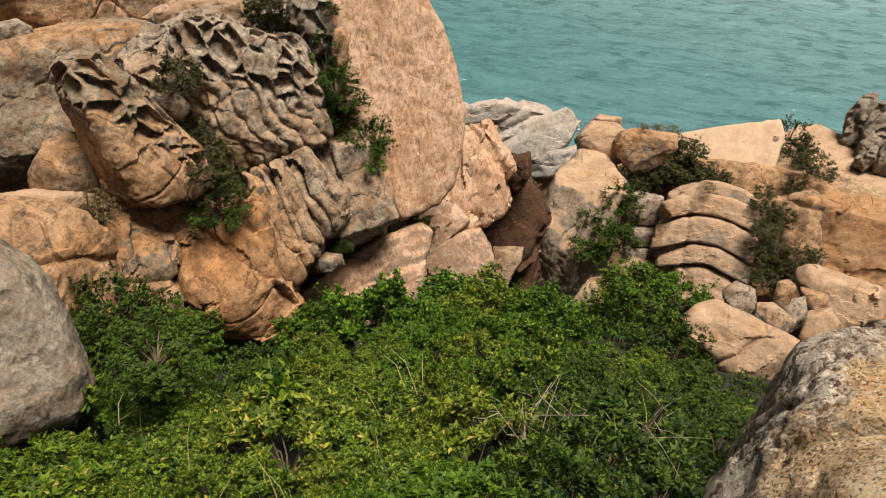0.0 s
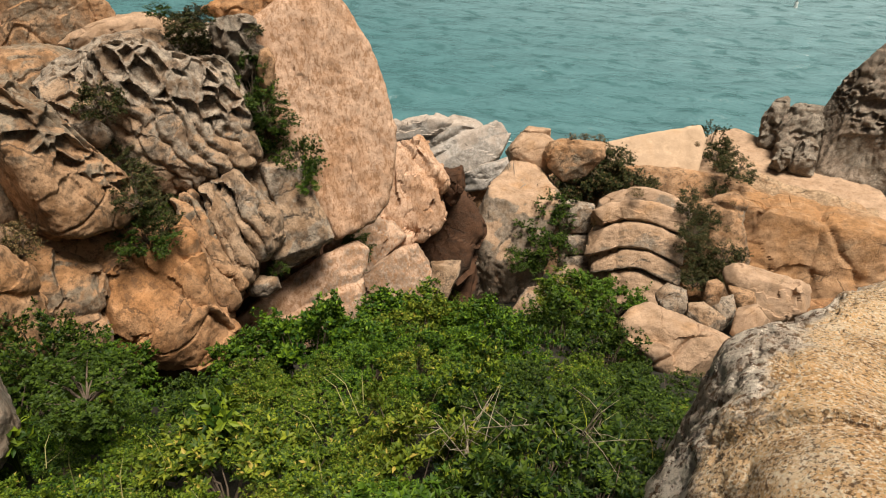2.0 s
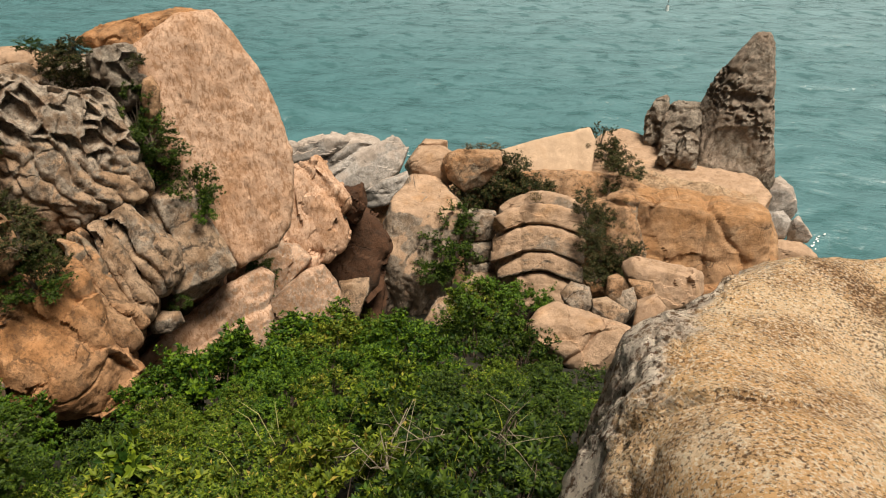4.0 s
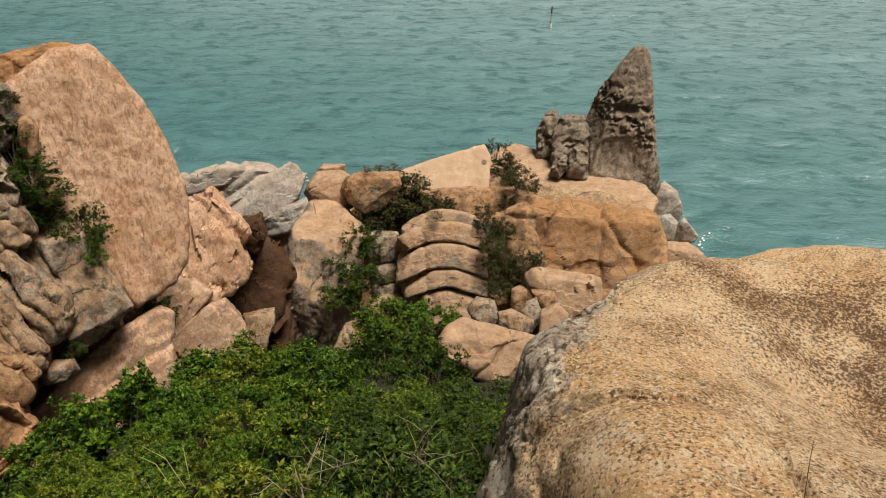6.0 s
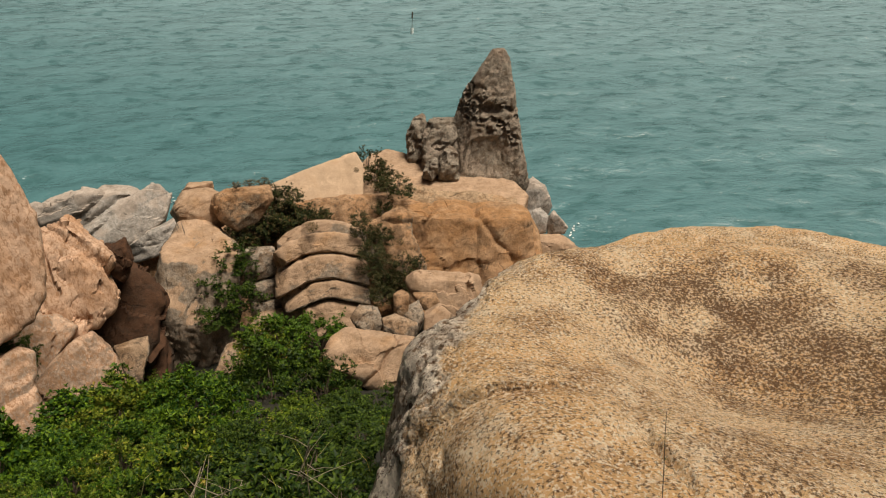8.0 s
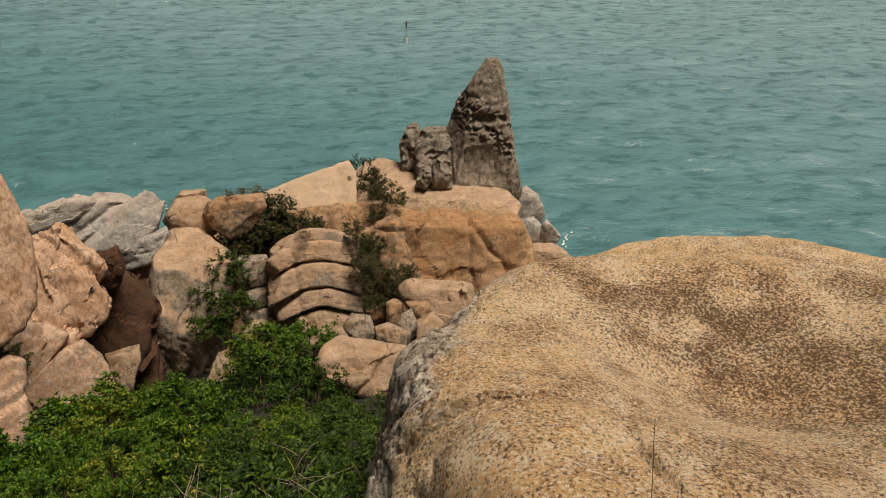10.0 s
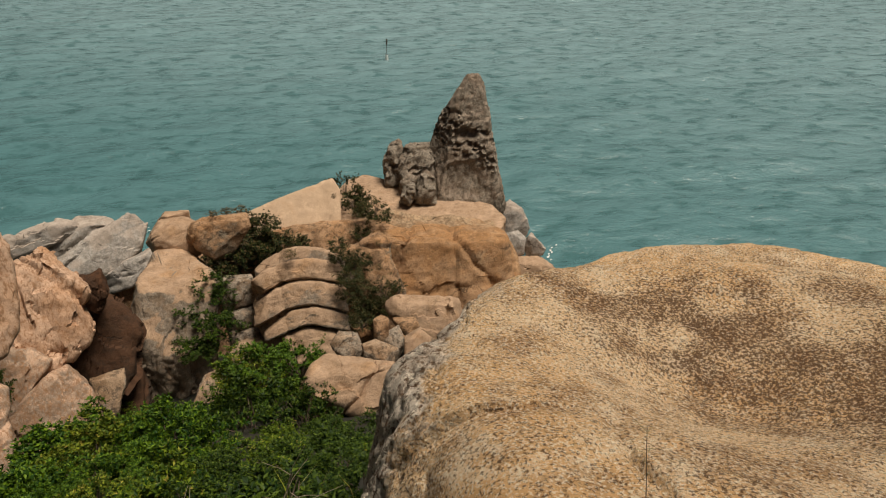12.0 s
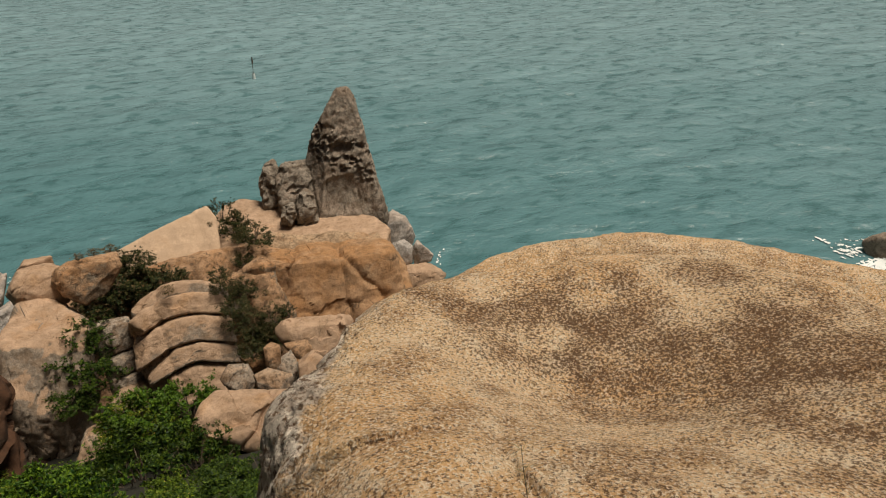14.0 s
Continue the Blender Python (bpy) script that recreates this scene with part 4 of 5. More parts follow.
rock("granite_boulder", (-0.41, 17.97, 4.80), 1.4, 27.2, [(-0.38, 0.42), (0.14, 0.63), (0.46, 0.3), (0.39, -0.31), (-0.06, -0.63), (-0.46, -0.27)], 0.4, 0.7, TAN, "knob of granite split by a dark crack", cracks=[(0.02, 0.14, 3, 0.03, 0.08)], crisp=7, grey=0.2)
rock("granite_outcrop", (2.14, 15.39, 3.28), -7.7, 34.7, [(-1.37, 0.22), (-0.5, 0.95), (1.26, 1.73), (1.89, 1.01), (0.94, -0.83), (-0.95, -1.69), (-1.92, -0.72)], 0.6, 2.0, RUST, "low orange granite shoulder behind the near boulder", crisp=9)
pillar = tagged(new("granite_pillar"), "stack of three jointed grey granite blocks", "rock pillar")
pillar.location = (-3.44, 14.52, 4.15)
rock("block", (-3.56, 15.22, 5.31), 13.3, 29.1, [(-0.39, 0.28), (-0.21, 0.42), (0.35, 0.39), (0.43, 0.08), (0.33, -0.29), (-0.36, -0.39)], 0.4, 0.7, GREY, "", grey=0.85, crisp=17, facets=5, rough=0.03, parent=pillar, fineness=1.5, fine=0.008)
rock("block", (-3.47, 14.94, 4.80), 13.2, 31.0, [(-0.38, 0.22), (0.33, 0.31), (0.39, -0.18), (-0.38, -0.3)], 0.4, 0.7, GREY, "", grey=0.85, crisp=17, facets=5, rough=0.03, parent=pillar, fineness=1.5, fine=0.008)
rock("block", (-3.40, 14.68, 4.38), 13.2, 32.6, [(-0.37, 0.21), (0.37, 0.34), (0.37, -0.22), (-0.34, -0.33)], 0.4, 0.7, GREY, "", grey=0.85, crisp=17, facets=5, rough=0.03, parent=pillar, fineness=1.5, fine=0.008)
rock("granite_block", (-3.33, 14.25, 4.25), 13.3, 33.7, [(-0.43, 0.05), (-0.16, 0.31), (0.4, 0.42), (0.45, 0.1), (0.11, -0.35), (-0.44, -0.41)], 0.3, 0.6, GREY, "grey stone at the foot of the pillar", "stone", grey=0.6, crisp=9)
dome = tagged(new("ribbed_dome"), "ribbed granite dome split into curved overlapping sheets", "rock dome")
dome.location = (-2.10, 14.95, 3.6)


def sheet_outline(top, thick, left, right, bend):
    """An arched band: the outline of one weathered sheet."""
    across = [left + (right - left) * k / 8 for k in range(9)]
    return [(u, top - bend * (u - 0.1) ** 2) for u in across[::-1]] + [(u, top - thick - 0.85 * bend * (u - 0.1) ** 2) for u in across]


DOME_TURN = Matrix.Rotation(radians(8.2), 3, "Z") @ Matrix.Rotation(radians(90 - 30.9), 3, "X")
rock("core", (-2.10, 14.95, 4.98), 8.2, 30.9, [(-1.0, -0.05), (-0.85, 0.85), (-0.6, 1.15), (0.0, 1.25), (0.6, 1.15), (1.0, 0.8), (1.0, -0.19), (0.85, -1.02), (0.04, -1.38), (-0.95, -1.3)],
     0.5, 1.6, GREY, "", parent=dome, crisp=9, grey=0.4, block=False)
for top, thick, left, right, bend, ahead, crown in ((1.42, 0.30, -0.95, 1.08, 0.36, 0.02, 0.5), (1.14, 0.46, -1.04, 1.0, 0.30, 0.12, -0.35), (0.66, 0.60, -1.04, 1.06, 0.33, 0.13, 0.25),
                                                    (0.04, 0.42, -0.85, 1.04, 0.36, 0.12, 0.45), (-0.42, 0.85, -0.5, 0.86, 0.38, 0.05, 0.0)):
    spot = Vector((-2.10, 14.95, 4.98)) + DOME_TURN @ Vector((0, 0, ahead))
    rock("sheet", tuple(spot), 8.2, 30.9, sheet_outline(top, thick, left, right, bend), 0.62, 0.7, CREAM, "", parent=dome, crisp=17, rough=0.02, facets=1,
         crease=0.0, grey=crown, block=False, fineness=1.3, fine=0.01, chips=(0.025, 0.7, 0.4), cracks=[(0.4 * left, top - 0.3, -80, 0.02, 0.03)])
rock("granite_ledge", (-0.74, 17.46, 3.94), 2.6, 30.0, [(-1.15, 1.16), (0.52, 1.44), (1.2, -0.04), (0.83, -1.32), (-0.85, -1.41), (-1.13, -0.12)], 0.4, 1.0, TAN, "brown granite bed of the overgrown gully", grey=0.3)
rock("granite_block", (0.78, 14.80, 4.55), -2.8, 32.6, [(-0.93, 0.5), (-0.54, 0.65), (0.8, 0.58), (0.92, 0.13), (0.63, -0.32), (0.04, -0.65), (-0.6, -0.1)], 0.5, 1.2, CREAM, "long cream granite ledge block", cracks=[(0.5, 0.32, -80, 0.02, 0.03)], crisp=14, facets=6, crease=0.01, chips=(0.07, 0.7, 0.5), fineness=1.5, fine=0.008)
rock("stone", (-0.90, 12.37, 5.62), 4.5, 34.1, [(-0.33, 0.08), (-0.14, 0.33), (0.23, 0.26), (0.33, -0.06), (0.2, -0.33), (-0.17, -0.28)], 0.22, 0.4, GREY, "rounded grey stone in a heap of blocks", "stone", group="heap of fallen stones", crisp=17, facets=8, rough=0.02, crease=0.0, grey=0.6, size=0.4, fineness=2.2, fine=0.006)
rock("stone", (-0.29, 12.32, 5.50), 1.6, 34.7, [(-0.39, 0.14), (-0.04, 0.27), (0.4, 0.05), (0.39, -0.19), (0.07, -0.27), (-0.33, -0.17)], 0.22, 0.4, GREY, "flat dark grey stone in a heap of blocks", "stone", group="heap of fallen stones", crisp=17, facets=8, rough=0.02, crease=0.0, grey=0.6, size=0.4, fineness=2.2, fine=0.006)
rock("stone", (-0.22, 12.83, 5.72), 1.2, 32.9, [(-0.16, 0.19), (0.01, 0.29), (0.17, 0.19), (0.13, -0.27), (-0.13, -0.29)], 0.22, 0.4, TAN, "small upright stone post", "stone", group="heap of fallen stones", crisp=17, facets=8, rough=0.02, crease=0.0, grey=0.1, size=0.4, fineness=2.2, fine=0.006)
rock("stone", (0.04, 12.75, 5.42), 0.1, 34.0, [(-0.24, 0.16), (0.1, 0.35), (0.24, 0.01), (0.05, -0.35), (-0.24, -0.11)], 0.22, 0.4, GREY, "cracked grey stone in a heap of blocks", "stone", group="heap of fallen stones", crisp=17, facets=8, rough=0.02, crease=0.0, grey=0.6, size=0.4, fineness=2.2, fine=0.006)
rock("stone", (0.54, 12.17, 5.65), -2.2, 34.5, [(-0.28, 0.24), (0.01, 0.39), (0.31, 0.15), (0.24, -0.23), (-0.01, -0.39), (-0.31, -0.25)], 0.22, 0.4, CREAM, "cream angular stone in a heap of blocks", "stone", group="heap of fallen stones", crisp=17, facets=8, rough=0.02, crease=0.0, grey=0.1, size=0.4, fineness=2.2, fine=0.006)
rock("stone", (-0.64, 13.11, 5.44), 3.0, 33.2, [(-0.23, 0.15), (0.13, 0.2), (0.23, -0.12), (-0.07, -0.2)], 0.22, 0.4, TAN, "small tan stone in a heap of blocks", "stone", group="heap of fallen stones", crisp=17, facets=8, rough=0.02, crease=0.0, grey=0.1, size=0.4, fineness=2.2, fine=0.006)
rock("stone", (0.33, 13.42, 5.34), -1.2, 32.9, [(-0.31, 0.21), (0.18, 0.21), (0.31, -0.06), (0.03, -0.21), (-0.17, -0.03)], 0.22, 0.4, TAN, "flat tan stone in a heap of blocks", "stone", group="heap of fallen stones", crisp=17, facets=8, rough=0.02, crease=0.0, grey=0.1, size=0.4, fineness=2.2, fine=0.006)
rock("granite_block", (-0.66, 10.37, 6.07), 4.0, 37.4, [(-0.89, 0.17), (-0.68, 0.42), (-0.35, 0.58), (0.21, 0.48), (0.85, 0.27), (0.92, -0.02), (0.72, -0.54), (0.37, -0.52), (-0.14, -0.4), (-0.55, -0.52), (-0.93, -0.41)], 0.55, 1.2, CREAM, "big pale granite block with a diagonal crack", cracks=[(0.21, 0.14, 55, 0.03, 0.09)], crisp=14, grey=0.3, grey_up=-0.5, facets=7, crease=0.01, chips=(0.08, 0.6, 0.5), fineness=1.5, fine=0.008)
rock("granite_block", (-0.07, 11.19, 5.64), 0.7, 36.8, [(-0.63, 0.38), (-0.13, 0.34), (0.44, 0.22), (0.64, -0.03), (0.41, -0.37), (0.03, -0.14)], 0.4, 0.8, CREAM, "flat granite block behind the big pale one", crisp=10, grey=0.2)

# ---- the spire and the stones at the water ----
rock("rock_spire", (2.72, 22.95, 6.17), -6.6, 18.8, [(-1.0, -2.2), (-1.3, -1.4), (-1.5, -0.64), (-1.4, -0.22), (-1.22, 0.46), (-1.02, 0.8), (-0.75, 1.22), (-0.47, 1.63), (-0.17, 2.08), (0.0, 2.22), (0.26, 2.22), (0.42, 1.85), (0.57, 1.0), (0.77, -0.1), (1.0, -1.05), (1.19, -1.95), (1.15, -2.32), (0.2, -2.25)], 0.7, 1.1, DARK, "dark honeycombed granite spire leaning on the platform", "rock spire", grey=0.4, comb=(0.2, 0.16, -0.6, 0.75, 0.62, 0, 1.5), holes=[(0.11, -2.28, 1.3, 0.12, -2, 0.4), (-0.15, 0.28, 0.4, 0.2, 0, 0.26), (-0.1, -1.15, 0.85, 0.62, 6, 0.12)], grooves=(0.22, 0.05, -2.1, -0.6, 0.0), cuts=[(-0.75, 0.12, 0.65, 0.95), (0.8, 0.2, 0.57, 1.0)], crisp=18, rough=0.03, facets=1, chips=(0.05, 0.4, 0.6), block=False, fineness=1.5)
rock("pitted_rock", (0.26, 23.33, 5.33), -0.5, 20.4, [(-0.34, -0.9), (-0.4, 0.18), (-0.18, 0.76), (0.17, 0.89), (0.4, 0.24), (0.24, -0.89)], 0.35, 0.6, DARK, "tall dark pitted rock beside the spire", "rock", group="rocks at the spire", grey=0.45, comb=(0.3, 0.12, -1.2, 1.2, 0.0, 10, 1.3), crisp=8, chips=(0.08, 0.35, 0.4), rough=0.05, size=0.4, facets=8)
rock("pitted_rock", (1.06, 22.71, 5.29), -2.5, 21.0, [(-0.73, -0.79), (-0.68, 0.56), (-0.01, 0.83), (0.73, 0.61), (0.63, -0.03), (0.56, -0.72), (-0.48, -0.85)], 0.35, 0.6, DARK, "lumpy dark pitted rock beside the spire", "rock", group="rocks at the spire", grey=0.45, comb=(0.3, 0.12, -1.2, 1.2, 0.0, 10, 1.3), crisp=8, chips=(0.08, 0.35, 0.4), rough=0.05, size=0.4, facets=8)
rock("pitted_rock", (1.05, 23.2, 5.9), -2.7, 18.7, [(-0.68, -0.35), (-0.41, 0.19), (0.47, 0.28), (0.59, -0.12), (0.5, -0.5), (-0.3, -0.55)], 0.35, 0.6, DARK, "dark pitted rock perched behind the spire", "rock", group="rocks at the spire", grey=0.45, comb=(0.3, 0.12, -1.2, 1.2, 0.0, 10, 1.3), crisp=8, chips=(0.08, 0.35, 0.4), rough=0.05, size=0.4, facets=8)
rock("pitted_rock", (1.17, 21.83, 5.13), -3.0, 22.1, [(-0.34, -0.55), (-0.21, 0.33), (0.06, 0.59), (0.31, 0.34), (0.37, -0.46), (0.07, -0.59)], 0.35, 0.6, DARK, "small upright pitted rock at the spire foot", "rock", group="rocks at the spire", grey=0.45, comb=(0.3, 0.12, -1.2, 1.2, 0.0, 10, 1.3), crisp=8, chips=(0.08, 0.35, 0.4), rough=0.05, size=0.4, facets=8)
rock("pitted_rock", (0.60, 21.59, 5.01), -1.5, 22.6, [(-0.25, -0.28), (-0.12, 0.21), (0.21, 0.35), (0.25, -0.07), (0.06, -0.34)], 0.35, 0.6, DARK, "low grey rock at the spire foot", "rock", group="rocks at the spire", grey=0.45, comb=(0.3, 0.12, -1.2, 1.2, 0.0, 10, 1.3), crisp=8, chips=(0.08, 0.35, 0.4), rough=0.05, size=0.4, facets=8)
rock("shore_rock", (4.23, 22.75, 3.52), -10.4, 24.4, [(-0.59, 0.21), (-0.17, 0.66), (0.25, 0.38), (0.59, -0.29), (0.39, -0.65), (-0.2, -0.66)], 0.4, 0.8, SLATE, "pale grey boulder at the waterline", "rock", group="shore rocks", grey=0.7, crisp=15, rough=0.03, size=0.5)
rock("shore_rock", (4.21, 21.93, 2.97), -10.8, 26.3, [(-0.41, 0.26), (0.03, 0.49), (0.37, 0.17), (0.29, -0.35), (-0.22, -0.51)], 0.4, 0.8, SLATE, "pale grey boulder at the waterline", "rock", group="shore rocks", grey=0.7, crisp=15, rough=0.03, size=0.5)
rock("shore_rock", (4.83, 21.81, 3.00), -12.4, 26.3, [(-0.35, 0.14), (-0.15, 0.4), (0.35, -0.14), (0.26, -0.34), (-0.29, -0.44)], 0.4, 0.8, SLATE, "pale grey boulder at the waterline", "rock", group="shore rocks", grey=0.7, crisp=15, rough=0.03, size=0.5)
rock("shore_rock", (4.54, 20.81, 2.31), -12.2, 28.8, [(-0.99, 0.38), (-0.63, 0.58), (0.15, 0.72), (0.9, 0.32), (0.41, -0.27), (-0.67, -0.78)], 0.6, 1.2, CREAM, "low pale rock awash beside the headland", "rock", grey=0.2, crisp=9)
rock("shore_rock", (24.10, 21.61, 0.30), -48.0, 23.1, [(-0.93, -0.05), (-0.73, 0.32), (-0.26, 0.57), (0.59, 0.53), (1.0, -0.39), (-0.7, -0.79)], 0.8, 1.2, DARK, "dark wet rock breaking the surf", "rock", grey=0.2, crisp=7, rough=0.12)


# ---- the big boulder beside the camera ----
NEAR_AT = (1.39, 3.08, 10.0)
NEAR_SWELL = 1.059564298091833
NEAR_TOP = [(-0.62, 1.38, 1.47), (-1.05, 1.05, 1.43), (-1.39, 0.63, 1.34), (-1.58, 0.23, 1.16), (-1.72, -0.21, 1.01), (-1.80, -0.57, 0.84), (-0.55, 0.56, 1.72), (-0.78, -0.00, 1.80), (-0.98, -0.54, 1.82), (-1.11, -1.05, 1.85), (0.20, 1.52, 1.49), (0.93, 1.69, 1.43), (1.56, 1.53, 1.49), (2.06, 1.19, 1.50), (2.36, 0.66, 1.53), (2.60, 0.11, 1.59), (2.71, -0.88, 1.77), (-1.08, -0.94, 2.16), (-0.84, -1.43, 2.16), (-0.62, -1.43, 2.08), (0.49, -1.66, 1.98), (1.21, -1.85, 1.95)]
NEAR_FOOT = [(-0.65, 1.45, -2.00), (-1.46, 0.67, -2.00), (-1.80, -0.22, -2.00), (0.21, 1.60, -2.00), (1.63, 1.60, -2.00), (2.73, 0.12, -2.00), (2.84, -0.92, -2.00), (-0.65, -1.50, -2.00), (1.27, -1.94, -2.00)]
RIDGE = ((-0.70, 0.26), (-1.11, -1.05))
NEAR_DENTS = [(0.53, -0.03, 1.65, 1.05, 0.42), (-0.50, -1.08, 1.97, 0.28, 0.07), (-1.14, -0.58, 1.60, 0.3, 0.06), (1.22, -0.43, 1.61, 0.5, 0.1)]
NEAR_BARE = [(0.83, 0.93, 1.54, 0.12), (0.41, 0.78, 1.46, 0.11)]
rock("granite_boulder", (5.05, 5.77, 9.83), -40.3, 53.4, [(-3.67, -0.65), (-3.4, -0.29), (-3.04, 0.06), (-2.38, 0.42), (-1.7, 0.58), (-1.03, 0.66), (-0.39, 0.69), (0.23, 0.66), (0.81, 0.62), (1.45, 0.64), (2.34, 0.6), (2.8, 0.13), (-0.12, -0.86), (-3.31, -1.39)], 0.5, 2.4, NEAR, "smooth tan granite hump behind the near boulder", crisp=3, chips=None, rough=0.04, size=1.4, grey=0.0, facets=0, crease=0.01, block=False)


def near_boulder():
    pts = np.array(NEAR_TOP + NEAR_FOOT)
    centre = np.array([pts[:, 0].mean() + 0.2, pts[:, 1].mean(), 0.0])
    normals, d = hull_planes((pts - centre).tolist())
    way, faces = shell(340)
    way = way @ np.array(Matrix.Rotation(radians(22), 3, "X")).T
    k = np.maximum(way @ (normals / d[:, None]).T, 0)
    r = 1 / np.power((k ** 20).sum(1), 1 / 20)
    r *= NEAR_SWELL
    p = way * r[:, None] + centre
    shift = 0.07 * fbm(p / 1.5 + 3, 4, 901) + 0.028 * fbm(p * 1.9, 4, 908) + 0.014 * fbm(p * 5, 4, 902)
    for x, y, z, radius, depth in NEAR_DENTS:
        shift -= depth * np.exp(-((p - (x, y, z)) ** 2).sum(1) / radius ** 2)
    x, y, z, radius, _ = NEAR_DENTS[0]
    ring = np.hypot((p[:, 0] - x) / 1.25, p[:, 1] - y) + 0.1 * fbm(p * 1.2, 3, 909)
    shift += 0.07 * np.exp(-((ring - 1.35) / 0.3) ** 2) * (p[:, 1] > y - 0.5)
    # a weathered joint, the flaking edge beside it, and a fissure across the dish
    off = p[:, 0] + 0.46 + 0.05 * (p[:, 1] + 0.6) + 0.07 * fbm(p * 2.2, 3, 903)
    along = ramp(-p[:, 1], 0.45, 0.75)
    shift -= 0.035 * np.exp(-(off / 0.022) ** 2) * along
    step = p[:, 1] + 0.94 + 0.42 * (p[:, 0] + 0.22) + 0.08 * fbm(p * 2.6 + 5, 3, 911)
    shift += 0.035 * ramp(-step, 0.0, 0.035) * (1 - ramp(-step, 0.1, 0.7)) * ramp(off, 0.0, 0.04) * (1 - ramp(p[:, 0], 0.2, 0.9))
    off = (p[:, 0] - 1.18) * 0.91 - (p[:, 1] + 0.16) * 0.41 + 0.1 * fbm(p * 1.3 + 8, 3, 907)
    shift -= 0.035 * np.exp(-(off / 0.02) ** 2) * ramp(-p[:, 1], -0.1, 0.2) * (1 - ramp(-p[:, 1], 0.9, 1.3))
    (ax, ay), (bx, by) = RIDGE
    beyond = ((by - ay) * (p[:, 0] - ax) - (bx - ax) * (p[:, 1] - ay)) / math.hypot(bx - ax, by - ay)
    scaled = np.abs(fbm(p * np.array([7, 7, 3.5]), 4, 915))
    shift += ramp(beyond, 0.1, 0.45) * (0.05 * fbm(p * np.array([3, 3, 1.2]), 3, 916) - 0.05 * ramp(0.25 - scaled, 0, 0.25))
    p = p + way * shift[:, None]
    me = mesh_of("granite_boulder", p, faces, NEAR)
    q = p + 0.15 * np.c_[fbm(p * 2, 3, 905), fbm(p * 2 + 4, 3, 906), np.zeros(len(p))]
    dark = ramp((q[:, 0] + 0.3) * 0.9 + (q[:, 1] - 0.9) * 0.43, -0.6, 0.35) * (1 - ramp(q[:, 1] + 0.12 * q[:, 0], 1.15, 1.5)) * (1 - 0.45 * ramp(q[:, 0], 1.6, 2.6))
    bare = sum(np.exp(-(((q - spot[:3]) / spot[3]) ** 4).sum(1)) for spot in NEAR_BARE)
    (ax, ay), (bx, by) = RIDGE
    left = ((bx - ax) * (q[:, 1] - ay) - (by - ay) * (q[:, 0] - ax)) / math.hypot(bx - ax, by - ay)
    flank = ramp(-left, 0.15, 0.5)
    side = me.attributes.new("flank", "FLOAT", "POINT")
    side.data.foreach_set("value", flank.astype(np.float32))
    at = me.attributes.new("weather_shade", "FLOAT", "POINT")
    at.data.foreach_set("value", np.clip(0.75 * dark + 0.4 * fbm(p * 1.4, 3, 904) - 0.12 - 0.7 * bare, 0, 1).astype(np.float32))
    ob = new("granite_boulder", me)
    ob.location = NEAR_AT
    return tagged(ob, "massive tan granite boulder speckled with dark lichen", "boulder")


near_boulder()


# ---- plants ----
def leaves_mesh(name, mat, rng, tips, axes, per, length, folds):
    """Rosettes of folded leaves at the tips."""
    n = len(tips)
    base = np.repeat(tips, per, 0)
    axis = np.repeat(axes, per, 0)
    m = n * per
    turn = np.tile(np.arange(per) * 2.4, n) + rng.uniform(0, 6.3, n).repeat(per) + rng.uniform(-0.4, 0.4, m)
    splay = rng.uniform(0.45, 1.35, m)
    side = np.cross(axis, np.array([0.31, 0.17, 0.93]))
    side /= np.linalg.norm(side, axis=1)[:, None] + 1e-9
    other = np.cross(axis, side)
    out = side * np.cos(turn)[:, None] + other * np.sin(turn)[:, None]
    along = axis * np.cos(splay)[:, None] + out * np.sin(splay)[:, None]
    across = np.cross(along, axis)
    across /= np.linalg.norm(across, axis=1)[:, None] + 1e-9
    up = np.cross(across, along)
    size = (length * rng.uniform(0.6, 1.25, m))[:, None]
    base = base + axis * (rng.uniform(-0.5, 0.3, m)[:, None] * length)
    at = lambda a, b, c: base + size * (along * a + across * b + up * c)  # noqa: E731
    if folds:
        v = np.stack([at(0, 0, 0), at(0.5, 0.2, 0.06), at(1, 0, -0.1), at(0.5, -0.2, 0.06), at(0.55, 0, -0.01)], 1)
        tri = np.array([[0, 4, 1], [1, 4, 2], [2, 4, 3], [3, 4, 0]])
        k = 5
    else:
        v = np.stack([at(0, 0, 0), at(0.55, 0.26, 0.08), at(1, 0, -0.04), at(0.55, -0.26, 0.08)], 1)
        tri = np.array([[0, 2, 1], [0, 3, 2]])
        k = 4
    faces = (np.arange(m)[:, None, None] * k + tri).reshape(-1, 3)
    return mesh_of(name, v.reshape(-1, 3), faces, mat, smooth=False)


def tube(verts, faces, line, r0, r1, sides=5):
    """Adds a tapered tube along the points of a line."""
    line = np.array(line, float)
    start = len(verts)
    for n, p in enumerate(line):
        d = line[min(n + 1, len(line) - 1)] - line[max(n - 1, 0)]
        d /= np.linalg.norm(d) + 1e-9
        s = np.cross(d, (0.3, 0.9, 0.2))
        s /= np.linalg.norm(s) + 1e-9
        o = np.cross(d, s)
        r = r0 + (r1 - r0) * n / (len(line) - 1)
        for k in range(sides):
            a = 2 * math.pi * k / sides
            verts.append(p + r * (s * math.cos(a) + o * math.sin(a)))
    for n in range(len(line) - 1):
        for k in range(sides):
            a, b = start + n * sides + k, start + n * sides + (k + 1) % sides
            faces.append((a, b, b + sides, a + sides))


_shrubs = {}


